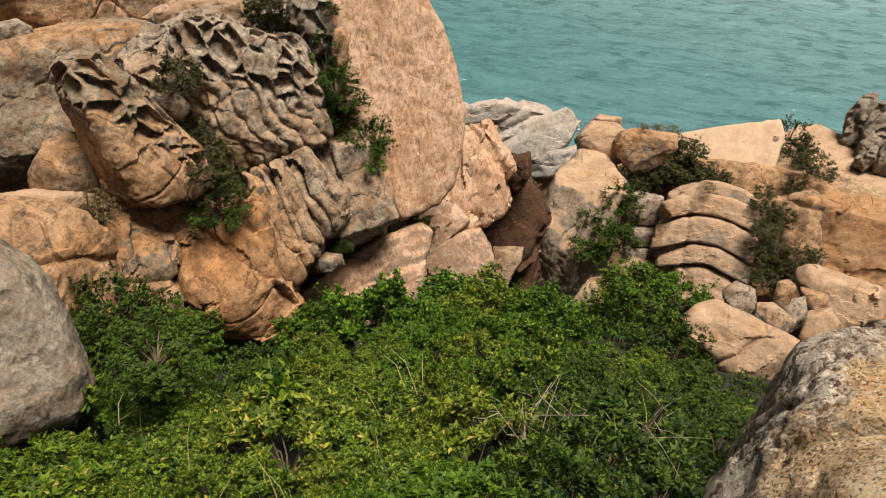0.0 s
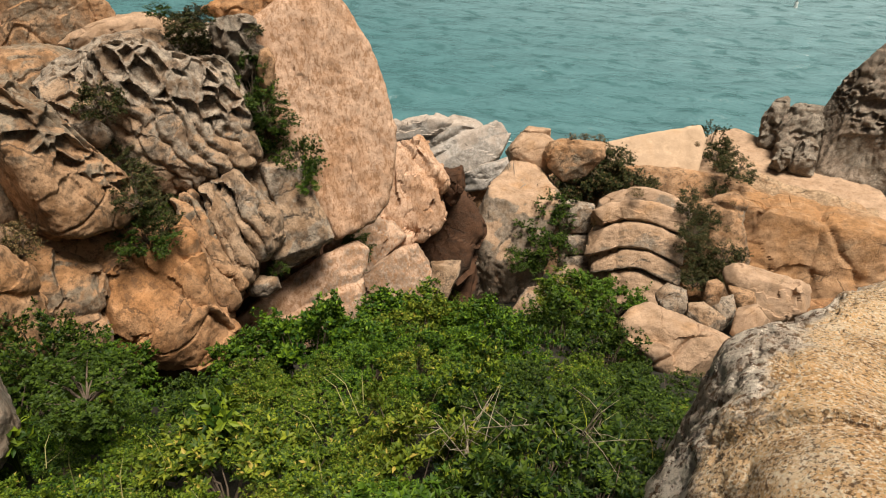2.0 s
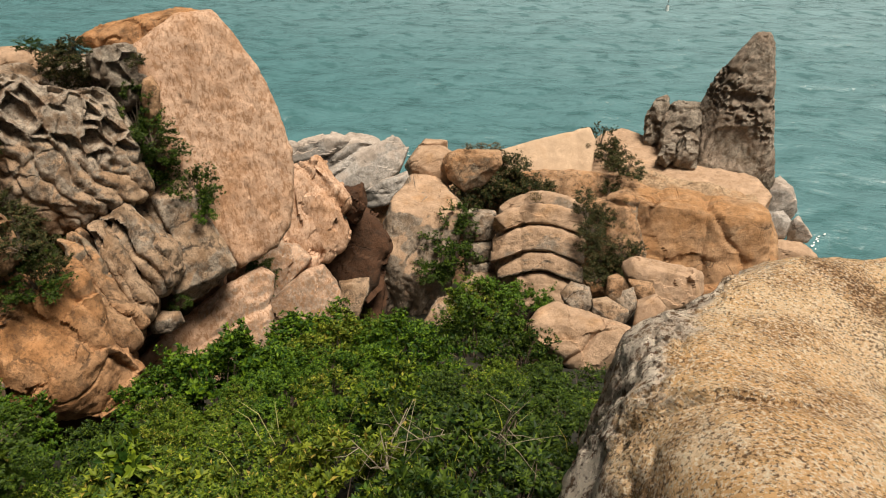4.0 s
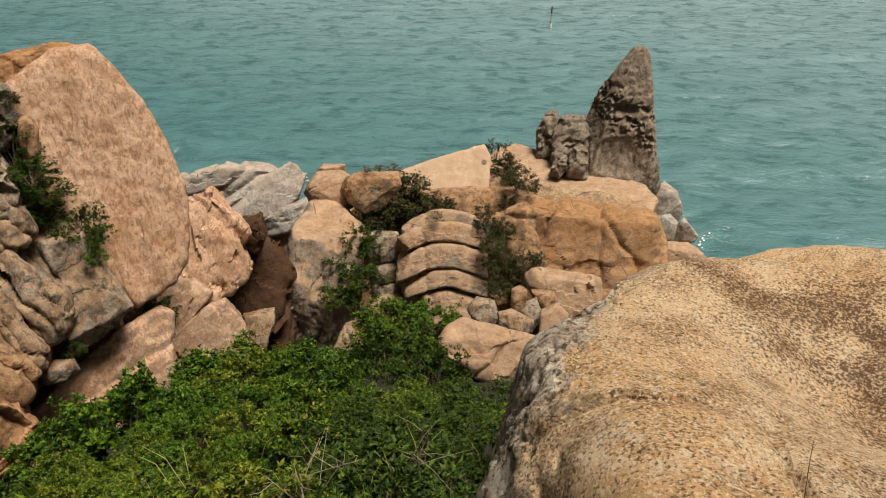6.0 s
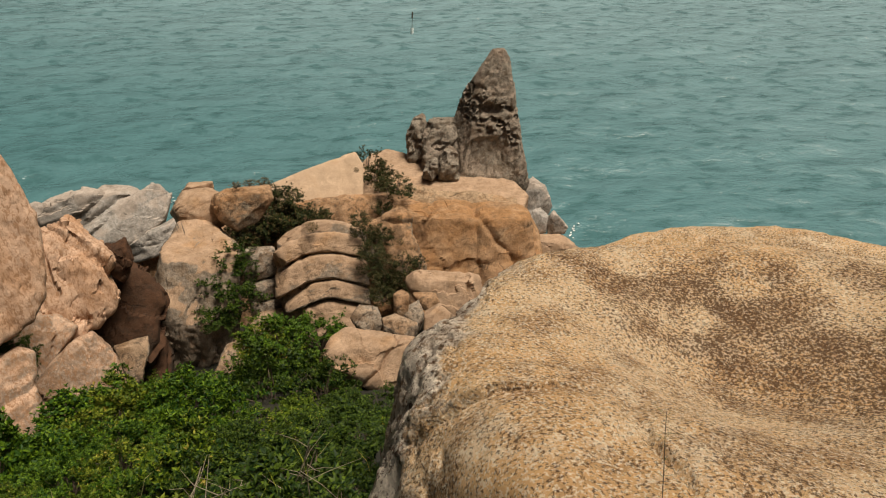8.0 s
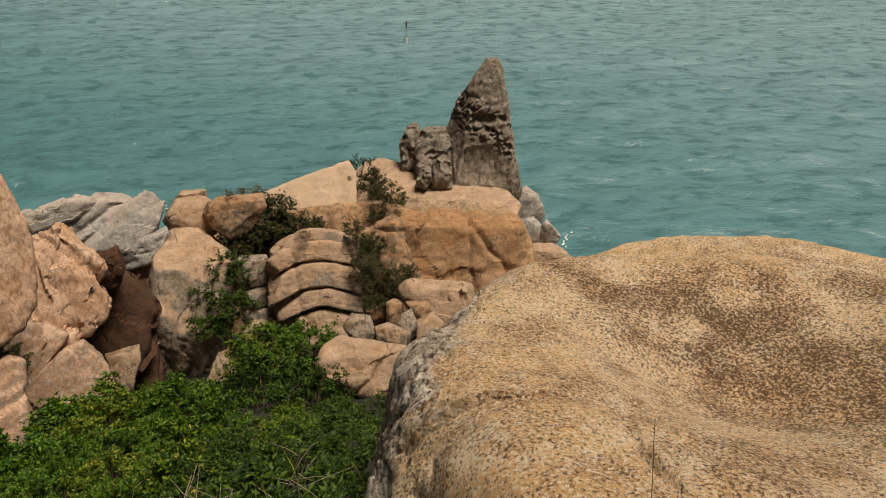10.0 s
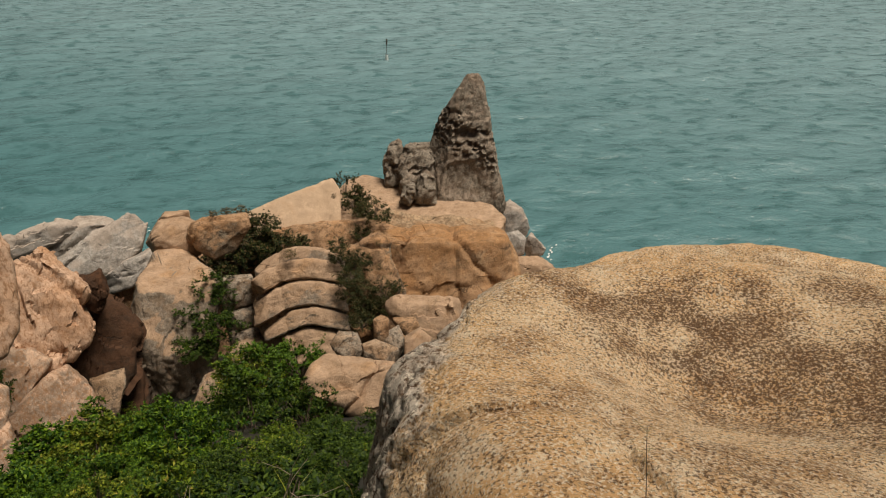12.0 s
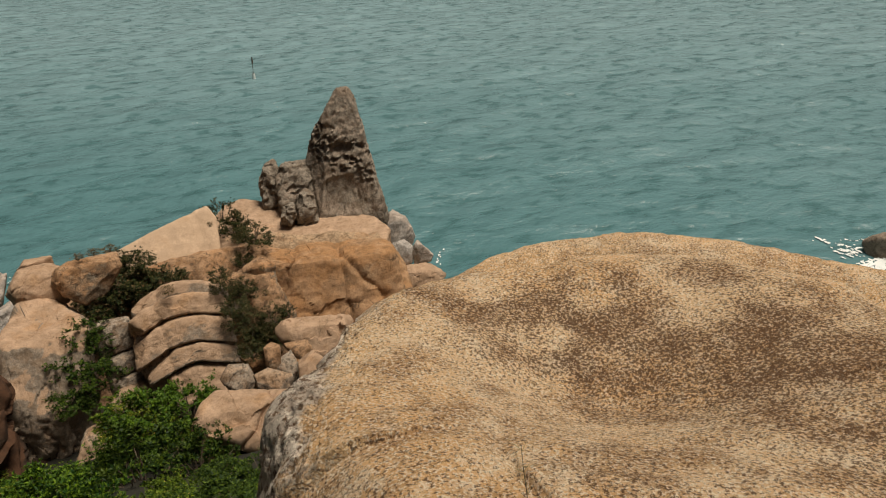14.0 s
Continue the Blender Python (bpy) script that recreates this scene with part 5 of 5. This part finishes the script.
def shrub(mat, form, name, label, tips_count, per, length, folds, low):
    """A bush one metre in radius: stems from the base and a lumpy crown of leaf rosettes."""
    rng = np.random.default_rng(form * 7 + len(_shrubs) * 13 + 5)
    sprays = rng.normal(size=(170, 3))
    sprays /= np.linalg.norm(sprays, axis=1)[:, None]
    sprays = sprays[sprays[:, 2] > low][:64]
    pick = rng.integers(0, len(sprays), tips_count)
    d = sprays[pick] + rng.normal(size=(tips_count, 3)) * 0.075
    d /= np.linalg.norm(d, axis=1)[:, None]
    lump = (0.86 + 0.28 * fbm(d * 2.6 + form * 9, 3, form + 40)) * (1 + 0.09 * rng.normal(size=len(sprays)))[pick]
    depth = np.power(rng.uniform(0.05, 1, len(d)), 0.22)
    tips = d * (lump * depth)[:, None] * np.array([1, 1, 0.85])
    axes = d * 0.6 + np.array([0, 0, 0.55]) + rng.normal(size=d.shape) * 0.28
    axes /= np.linalg.norm(axes, axis=1)[:, None]
    ob = tagged(new(name), label, "shrub", "shrubs")
    crown = new("crown", leaves_mesh("crown", mat, rng, tips, axes, per, length, folds))
    crown.parent = ob
    verts, faces = [], []
    root = np.array([0, 0, -0.75])
    for tip in tips[rng.choice(len(tips), 26, replace=False)]:
        bend = tip * 0.5 + np.array([0, 0, -0.28]) + rng.normal(size=3) * 0.06
        tube(verts, faces, [root, bend, tip * 0.96], 0.022, 0.005, 4)
    trunk = new("trunk", mesh_of("trunk", verts, faces, BARK))
    trunk.parent = ob
    return ob


LABELS = {LEAF: "leafy green evergreen shrub with glossy leaves", LEAF_LIGHT: "yellow green leafy shrub on the slope", LEAF_DARK: "dense dark green shrub",
          LEAF_FRESH: "dense fresh green shrub", LEAF_DRY: "sparse olive brown dry shrub", LEAF_OLIVE: "dense dusky olive shrub"}
placed = [0]


def put_shrub(mat, key, x, y, z, radius, **form):
    placed[0] += 1
    turn = pose(x, y, z, 7 * math.sin(placed[0] * 2.1), 7 * math.cos(placed[0] * 1.3), placed[0] * 137.5)
    m = turn @ Matrix.Diagonal((radius, radius, radius * (0.85 + 0.2 * math.sin(placed[0] * 3.7)), 1))
    kind = (mat.name, key, placed[0] % 2)
    if kind not in _shrubs:
        _shrubs[kind] = shrub(mat, placed[0], **form)
        ob = _shrubs[kind]
        ob.matrix_basis = m
    else:
        ob = copy_thing(_shrubs[kind], m)
    return ob


def shrubs(mat, rows):
    """Bushes of the gully: places and radii."""
    for x, y, z, radius in rows:
        near = math.hypot(x, y) < 6.5
        put_shrub(mat, near, x, y, z, radius, name="shrub", label=LABELS[mat], tips_count=600 if near else 860, per=8,
                  length=0.1 if near else 0.085, folds=near, low=-0.25)


def rock_plants(mat, rows):
    """Bushes that root in the clefts of the rocks."""
    for x, y, z, radius in rows:
        put_shrub(mat, "rock", x, y, z, radius, name="shrub", label=LABELS[mat] + " rooted in a rock cleft",
                  tips_count=900 if mat is not LEAF_DRY else 620, per=7 if mat is not LEAF_DRY else 5, length=0.072 if mat is not LEAF_DRY else 0.075, folds=False, low=-0.75)


shrubs(LEAF, [(-3.3, 1.2, 10.4, 0.55), (-1.6, 4.1, 9.9, 0.46), (0.0, 4.7, 9.6, 0.66), (-2.2, 1.2, 11.0, 0.46), (-2.0, 2.4, 10.6, 0.54), (-1.9, 3.3, 10.2, 0.46), (-3.2, 2.1, 10.2, 0.52), (-2.9, 1.4, 10.6, 0.48), (-0.8, 1.6, 11.4, 0.43), (-1.3, 1.4, 11.3, 0.51), (-3.5, 1.7, 10.1, 0.64), (-2.1, 1.7, 10.8, 0.62), (-4.4, 1.8, 9.6, 0.68), (-2.2, 3.6, 9.9, 0.61), (-1.0, 2.6, 10.8, 0.44), (-1.1, 5.5, 9.1, 0.72), (-1.5, 2.0, 11.0, 0.49), (-3.2, 4.4, 9.3, 0.53), (-5.5, 2.1, 9.0, 0.6), (-1.6, 5.5, 9.0, 0.71), (-4.1, 1.3, 9.9, 0.54), (-2.5, 1.7, 10.7, 0.44), (-2.9, 1.8, 10.4, 0.66), (-3.6, 3.9, 9.3, 0.59)])
shrubs(LEAF, [(-5.1, 1.8, 9.3, 0.6), (-3.5, 2.5, 9.9, 0.56), (-2.9, 3.5, 9.8, 0.55), (-2.6, 1.0, 10.8, 0.5), (-3.0, 1.0, 10.6, 0.46), (-2.6, 3.0, 10.1, 0.56), (-0.5, 1.9, 11.3, 0.51), (-3.3, 3.6, 9.6, 0.54), (-2.1, 2.9, 10.3, 0.64), (-4.0, 4.3, 9.0, 0.64), (-6.8, 2.3, 8.3, 0.69), (-1.3, 3.0, 10.5, 0.53), (-1.0, 4.8, 9.6, 0.58), (-2.5, 1.4, 10.7, 0.54), (-3.0, 2.9, 10.1, 0.45), (-2.0, 5.2, 9.2, 0.54), (-2.4, 2.6, 10.4, 0.52), (-3.1, 2.6, 10.1, 0.44)])
shrubs(LEAF_LIGHT, [(-1.4, 2.6, 10.7, 0.46), (-2.4, 2.2, 10.5, 0.54), (-6.2, 2.1, 8.7, 0.6), (-3.2, 6.5, 8.2, 0.64), (-1.7, 1.2, 11.2, 0.53), (-2.5, 4.8, 9.3, 0.61), (-1.6, 2.4, 10.8, 0.42), (-3.7, 6.3, 8.1, 0.72), (-1.8, 1.9, 10.9, 0.45), (-1.1, 1.6, 11.3, 0.41), (-3.2, 3.2, 9.9, 0.47)])
shrubs(LEAF_DARK, [(-0.8, 3.0, 10.5, 0.63), (-0.7, 2.2, 11.1, 0.44), (-0.2, 3.9, 10.2, 0.48), (-0.9, 3.5, 10.3, 0.67), (-0.6, 5.0, 9.4, 0.69), (-0.2, 3.1, 10.6, 0.61), (-0.8, 4.4, 9.9, 0.46), (-1.5, 5.0, 9.4, 0.58), (-0.4, 2.7, 10.8, 0.49), (-1.3, 4.5, 9.7, 0.52), (-0.4, 4.5, 9.8, 0.58), (-0.6, 4.0, 10.1, 0.59), (-3.8, 3.5, 9.3, 0.74), (-1.0, 4.1, 10.0, 0.52), (-0.4, 3.4, 10.4, 0.55), (-4.8, 3.3, 9.0, 0.68), (-4.9, 2.8, 9.2, 0.51), (-4.1, 2.3, 9.7, 0.48), (-1.4, 3.8, 10.1, 0.57), (-2.8, 2.5, 10.3, 0.46), (-3.6, 3.0, 9.7, 0.65), (-4.3, 3.7, 9.1, 0.75), (-5.2, 3.5, 8.8, 0.64), (-6.5, 2.6, 8.4, 0.63)])
shrubs(LEAF_DARK, [(-5.8, 2.5, 8.8, 0.59), (-5.6, 3.0, 8.8, 0.55), (-7.9, 2.8, 7.6, 0.62), (-0.7, 5.6, 9.2, 0.55)])
shrubs(LEAF_FRESH, [(-2.0, 5.6, 9.0, 0.51), (-1.1, 1.9, 11.1, 0.43), (-7.1, 2.8, 7.9, 0.84), (-2.8, 4.1, 9.5, 0.63), (-4.4, 6.0, 8.0, 0.84), (-4.0, 5.3, 8.5, 0.73), (-4.1, 7.1, 7.6, 0.88), (-0.4, 2.2, 11.1, 0.49), (-4.1, 2.8, 9.6, 0.47), (-3.9, 1.9, 9.8, 0.69), (-4.4, 2.5, 9.5, 0.51), (-1.7, 1.5, 11.1, 0.45), (-4.7, 5.4, 8.3, 0.56), (-3.5, 7.0, 7.8, 0.75), (-3.0, 5.7, 8.6, 0.8), (-2.8, 5.1, 9.1, 0.52), (-1.9, 3.9, 9.9, 0.48), (-4.8, 2.1, 9.3, 0.64), (-3.4, 4.8, 9.0, 0.64), (-2.0, 4.6, 9.5, 0.54), (-2.9, 4.7, 9.2, 0.59), (-1.4, 3.3, 10.3, 0.46), (-1.4, 1.6, 11.2, 0.39), (-1.3, 2.2, 10.9, 0.45)])
shrubs(LEAF_FRESH, [(-5.8, 3.9, 8.3, 0.83), (-4.8, 6.6, 7.7, 0.56), (-3.8, 5.8, 8.4, 0.66), (-1.9, 6.1, 8.7, 0.53), (-3.4, 5.3, 8.7, 0.69), (-1.7, 2.7, 10.6, 0.43), (-2.5, 5.8, 8.8, 0.59), (-2.3, 4.2, 9.6, 0.62), (-2.5, 6.4, 8.5, 0.63), (-2.3, 5.3, 9.1, 0.54), (-2.8, 6.8, 8.2, 0.63), (-4.5, 4.8, 8.6, 0.69), (-4.1, 7.7, 7.3, 0.89), (-7.5, 3.1, 7.7, 0.66), (-4.7, 1.5, 9.6, 0.49)])
rock_plants(LEAF, [(-2.3, 12.0, 4.7, 0.72), (-4.0, 10.2, 5.5, 0.65), (-5.5, 10.4, 5.2, 0.61)])
rock_plants(LEAF_LIGHT, [(-2.8, 11.3, 5.9, 0.58), (-5.7, 13.0, 3.9, 0.17)])
rock_plants(LEAF_DARK, [(-2.1, 9.2, 6.4, 1.01), (-2.7, 9.9, 5.9, 0.72), (-1.4, 9.0, 6.5, 0.72), (-0.8, 7.7, 7.3, 0.61), (-0.5, 7.5, 7.3, 0.55), (-0.2, 8.1, 6.9, 0.43), (-0.2, 9.0, 6.5, 0.32), (-6.9, 8.5, 9.9, 0.58), (-7.2, 8.7, 9.3, 0.6), (-6.8, 8.6, 9.6, 0.55), (-6.4, 8.6, 9.1, 0.42), (-6.4, 8.7, 8.8, 0.38), (-7.4, 8.9, 10.1, 0.5), (-6.8, 10.6, 6.5, 0.42), (-6.7, 10.5, 6.2, 0.38), (-7.1, 10.9, 6.3, 0.23), (-8.9, 7.8, 8.1, 0.55), (-7.5, 6.9, 8.7, 0.52), (-6.7, 5.7, 9.2, 0.43), (-8.5, 8.4, 11.1, 0.32), (-6.3, 7.6, 7.7, 0.2), (-6.6, 3.9, 8.4, 0.75), (-5.8, 3.1, 9.0, 0.72), (-4.0, 2.6, 10.3, 0.65), (-6.1, 3.6, 9.1, 0.55), (-6.2, 3.4, 8.9, 0.51)])
rock_plants(LEAF_DARK, [(-4.3, 14.5, 4.8, 0.84), (-4.4, 13.9, 4.7, 0.73), (-4.1, 14.7, 5.3, 0.7), (-4.9, 16.3, 2.5, 0.52), (-4.0, 15.0, 5.7, 0.53)])
rock_plants(LEAF_OLIVE, [(-3.8, 19.0, 4.9, 0.95), (-4.4, 18.6, 4.6, 0.85), (-3.1, 18.8, 4.7, 0.8), (-3.5, 18.8, 4.6, 0.7), (-3.5, 19.2, 5.2, 0.6), (-2.6, 18.7, 4.7, 0.6), (-4.6, 18.4, 4.1, 0.6), (-4.1, 18.9, 4.7, 0.75), (-1.4, 22.3, 4.8, 0.85), (-0.4, 19.7, 5.3, 0.75), (-1.0, 21.2, 5.0, 0.6)])
rock_plants(LEAF_FRESH, [(-2.4, 11.2, 5.9, 0.87), (-2.1, 13.4, 4.6, 0.8), (-2.9, 11.6, 5.0, 0.87), (-6.1, 8.3, 8.8, 0.26), (-6.5, 4.3, 8.3, 0.58), (-5.8, 12.2, 4.0, 0.61), (-5.2, 11.9, 4.2, 0.65), (-3.4, 9.8, 6.0, 0.61), (-3.0, 9.8, 6.0, 0.58)])
rock_plants(LEAF_OLIVE, [(-8.0, 6.6, 10.4, 0.41), (-7.7, 6.6, 9.4, 0.41), (-8.0, 6.7, 9.6, 0.32), (-6.6, 5.9, 9.3, 0.34), (-6.6, 5.6, 9.8, 0.34), (-8.4, 8.8, 10.7, 0.48), (-8.1, 8.5, 11.0, 0.35), (-8.0, 8.6, 11.0, 0.33), (-8.3, 8.9, 10.5, 0.32), (-7.3, 9.0, 10.8, 0.20), (-7.9, 6.9, 9.2, 0.35), (-7.6, 6.9, 8.9, 0.31)])
rock_plants(LEAF_DRY, [(-7.3, 4.5, 9.6, 0.29), (-7.3, 4.3, 9.6, 0.23), (-6.6, 8.1, 7.1, 0.23), (-2.5, 18.9, 4.6, 0.49), (-2.2, 14.8, 6.5, 0.6), (-4.3, 18.4, 6.0, 0.88), (-4.0, 18.7, 5.9, 0.81), (-4.3, 16.9, 6.6, 0.73), (-0.9, 20.9, 4.8, 0.91), (-1.1, 21.7, 4.8, 0.63), (-1.6, 20.2, 5.6, 0.35), (-0.9, 17.5, 5.1, 0.63), (-0.9, 16.9, 4.6, 0.73), (-1.0, 15.1, 5.0, 0.67)])
rock_plants(LEAF_OLIVE, [(-0.2, 16.8, 4.3, 0.50), (-0.4, 16.6, 3.8, 0.48), (-0.9, 14.6, 6.0, 0.39), (-0.9, 16.5, 3.7, 0.37), (-0.9, 16.9, 4.5, 0.42), (-0.8, 17.3, 5.0, 0.48), (-0.7, 16.8, 4.0, 0.48), (-0.9, 17.2, 4.8, 0.48), (-0.6, 16.7, 4.0, 0.42), (-0.3, 16.6, 3.7, 0.39), (-0.8, 19.3, 4.8, 0.39), (-0.9, 14.5, 5.6, 0.39), (-0.6, 13.0, 5.8, 0.34), (-1.1, 15.0, 6.3, 0.34), (-1.2, 15.6, 6.3, 0.31), (0.2, 17.0, 4.3, 0.28)])
rock_plants(LEAF_DRY, [(-1.1, 17.6, 5.3, 0.37), (-0.0, 17.2, 4.6, 0.34), (-0.6, 16.9, 4.5, 0.50), (-0.2, 17.0, 4.6, 0.42), (-0.3, 17.2, 4.8, 0.42), (-0.2, 16.7, 3.8, 0.39), (-0.3, 17.6, 5.3, 0.31), (-4.8, 14.0, 3.6, 0.23)])
rock_plants(LEAF_DRY, [(-5.4, 14.1, 4.0, 0.28)])


def broadleaf(at, radius, seed):
    """A young plant with a few large soft leaves."""
    rng = np.random.default_rng(seed)
    d = rng.normal(size=(40, 3))
    d[:, 2] = np.abs(d[:, 2]) + 0.3
    d /= np.linalg.norm(d, axis=1)[:, None]
    tips = d * (radius * rng.uniform(0.5, 1, 40))[:, None]
    ob = tagged(new("young_plant"), "young plant with broad light green leaves", "plant", "broad leaved plants")
    ob.location = at
    crown = new("crown", leaves_mesh("crown", LEAF, rng, tips, d, 5, 0.10, True))
    crown.parent = ob
    verts, faces = [], []
    for tip in tips[:14]:
        tube(verts, faces, [(0, 0, -0.5), tip * 0.5 + (0, 0, -0.05), tip], 0.008, 0.003, 4)
    stalk = new("stalk", mesh_of("stalk", verts, faces, LEAF_DARK))
    stalk.parent = ob


broadleaf((-5.84, 2.48, 9.10), 0.20, 60)
broadleaf((-4.73, 2.35, 9.69), 0.18, 61)
broadleaf((-4.18, 2.68, 9.87), 0.20, 62)
broadleaf((-2.76, 2.58, 10.53), 0.16, 63)
broadleaf((-5.48, 2.15, 9.35), 0.18, 64)


def dead_branch(at, reach, height, lean, seed):
    """A bare bleached branch with forking twigs."""
    rng = np.random.default_rng(seed)
    verts, faces = [], []
    for n in range(3):
        a = lean + rng.uniform(-0.9, 0.9)
        tip = np.array([math.cos(a) * reach * rng.uniform(0.5, 1), math.sin(a) * reach * rng.uniform(0.5, 1) * 0.6, height * rng.uniform(0.7, 1)])
        mid = tip * 0.5 + rng.normal(size=3) * 0.06
        tube(verts, faces, [(0, 0, -0.5), mid * 0.4, mid, tip], 0.007, 0.002, 5)
        for k in range(4):
            s = mid + (tip - mid) * rng.uniform(0, 0.9)
            e = s + (tip - mid) * 0.3 + rng.normal(size=3) * 0.12
            tube(verts, faces, [s, (s + e) / 2 + rng.normal(size=3) * 0.02, e], 0.003, 0.001, 4)
    ob = new("dead_branch", mesh_of("dead_branch", verts, faces, DEADWOOD))
    ob.location = at
    return tagged(ob, "bare bleached dead branch sticking out of the shrubs", "branch")


dead_branch((-1.2, 2.75, 10.75), 0.5, 0.5, 0.6, 3)
dead_branch((-1.05, 2.6, 10.8), 0.3, 0.36, 2.2, 5)
dead_branch((-0.52, 2.9, 10.6), 0.06, 0.7, 1.5, 8)


def stalk_plant(at, height):
    """One thin dry stalk with a few short side hairs."""
    rng = np.random.default_rng(21)
    ob = tagged(new("dry_stalk"), "thin reddish dry stalk growing from a crack in the boulder", "plant")
    ob.location = at
    line = [(0, 0, -0.05), (-0.02, 0.01, height * 0.4), (-0.036, 0.015, height * 0.75), (-0.046, 0.015, height)]
    verts, faces = [], []
    tube(verts, faces, line, 0.002, 0.0009, 5)
    stem = new("stem", mesh_of("stem", verts, faces, BARK))
    stem.parent = ob
    verts, faces = [], []
    for k in range(14):
        z = height * rng.uniform(0.1, 0.95)
        d = rng.normal(size=3) * np.array([0.022, 0.022, 0.008]) + np.array([0, 0, 0.018])
        foot = np.array([-0.048 * z / height, 0.014, z])
        tube(verts, faces, [foot, foot + d], 0.001, 0.0004, 3)
    hairs = new("side_hairs", mesh_of("side_hairs", verts, faces, STRAW))
    hairs.parent = ob
    tagged(hairs, kind="stuff")


stalk_plant((0.90, 1.76, 12.05), 0.40)


def grass(name, label, spots, blades, length, mat, seed):
    """Tufts of thin bent blades, too many to count."""
    rng = np.random.default_rng(seed)
    verts, faces = [], []
    for x, y, z, spread in spots:
        for _ in range(blades):
            a, lean = rng.uniform(0, 6.3), rng.uniform(0.1, 0.7)
            base = np.array([x, y, z]) + np.array([*rng.normal(size=2) * spread, 0])
            d = np.array([math.cos(a), math.sin(a), 0])
            h = length * rng.uniform(0.5, 1.1)
            s = np.array([-d[1], d[0], 0]) * 0.0028
            mid, tip = base + d * h * lean * 0.35 + (0, 0, h * 0.6), base + d * h * lean + (0, 0, h * (1 - 0.3 * lean))
            i = len(verts)
            verts += [base - s, base + s, mid + s * 0.8, mid - s * 0.8, tip]
            faces += [(i, i + 1, i + 2), (i, i + 2, i + 3), (i + 3, i + 2, i + 4)]
    ob = new(name, mesh_of(name, verts, faces, mat))
    return tagged(ob, label, "grass", kind="stuff")


grass("dry_grass", "thin dry straw coloured grass blades among the shrubs", [(-1.7, 1.4, 11.0, 0.25), (-1.0, 2.0, 11.0, 0.3), (-0.6, 2.5, 10.8, 0.2), (-2.4, 1.6, 10.9, 0.3), (-0.9, 3.0, 10.5, 0.3), (-1.6, 2.6, 10.7, 0.3)], 16, 0.34, STRAW, 12)
grass("green_grass", "fresh green grass blades among the shrubs", [(-1.35, 1.55, 11.1, 0.12), (-0.75, 2.75, 10.8, 0.1), (-0.55, 1.9, 11.1, 0.12), (-0.35, 3.2, 10.5, 0.12)], 40, 0.32, LEAF_LIGHT, 14)


# ---- at the water ----
def foam(name, label, rows, seed):
    """Broken white water: many small ragged patches a little above the sea."""
    rng = np.random.default_rng(seed)
    verts, faces = [], []
    for x, y, length, width, turn, amount in rows:
        c, s = math.cos(radians(turn)), math.sin(radians(turn))
        for _ in range(amount):
            u, v = rng.normal() * length * 0.45, rng.normal() * width * 0.4
            px, py = x + u * c - v * s, y + u * s + v * c
            z = float(swell(np.array([px]), np.array([py]))[0]) + 0.05
            r = rng.uniform(0.02, 0.09) * (1 if length > 1.3 else 0.5)
            k = rng.integers(6, 10)
            i = len(verts)
            ring = [(r * rng.uniform(0.5, 1.4) * math.cos(6.2832 * n / k) * 1.8, r * rng.uniform(0.5, 1.4) * math.sin(6.2832 * n / k)) for n in range(k)]
            verts.append((px, py, z + 0.02))
            verts += [(px + a * c - b * s, py + a * s + b * c, z) for a, b in ring]
            faces += [(i, i + 1 + n, i + 1 + (n + 1) % k) for n in range(k)]
    ob = new(name, mesh_of(name, verts, faces, FOAM))
    return tagged(ob, label, "foam", kind="stuff")


foam("surf", "white surf breaking round a rock in the sea", [(24.0, 21.2, 1.8, 0.35, 5, 190), (22.8, 21.6, 2.2, 0.6, 100, 60), (22.5, 20.8, 1.4, 0.4, 25, 60), (23.4, 22.1, 1.2, 0.25, 120, 50), (23.9, 23.0, 1.2, 0.3, -30, 14)], 5)
foam("foam", "thin white foam along the foot of the headland", [(6.6, 26.9, 0.6, 0.15, 60, 16), (-10.2, 30.2, 0.6, 0.3, 20, 14)], 6)


def marker():
    """A thin floating pole with a dark flag and a white float."""
    ob = tagged(new("marker_buoy"), "thin floating marker pole with a white float out at sea", "buoy")
    ob.location = (0.15, 63.0, 0.0)
    verts, faces = [], []
    tube(verts, faces, [(0, 0, -0.4), (0.02, 0, 0.7), (0.05, 0, 1.7)], 0.024, 0.018, 8)
    pole = new("pole", mesh_of("pole", verts, faces, BARK))
    pole.parent = ob
    verts, faces = [], []
    tube(verts, faces, [(0.0, 0, -0.15), (0, 0, -0.1), (0, 0, 0.15), (0.01, 0, 0.4), (0.01, 0, 0.45)], 0.17, 0.12, 10)
    top = new("float", mesh_of("float", verts, faces, FOAM))
    top.parent = ob
    verts, faces = [], []
    tube(verts, faces, [(0.04, 0, 1.25), (0.05, 0, 1.5), (0.06, 0, 1.75)], 0.07, 0.05, 8)
    flag = new("flag", mesh_of("flag", verts, faces, BARK))
    flag.parent = ob


marker()
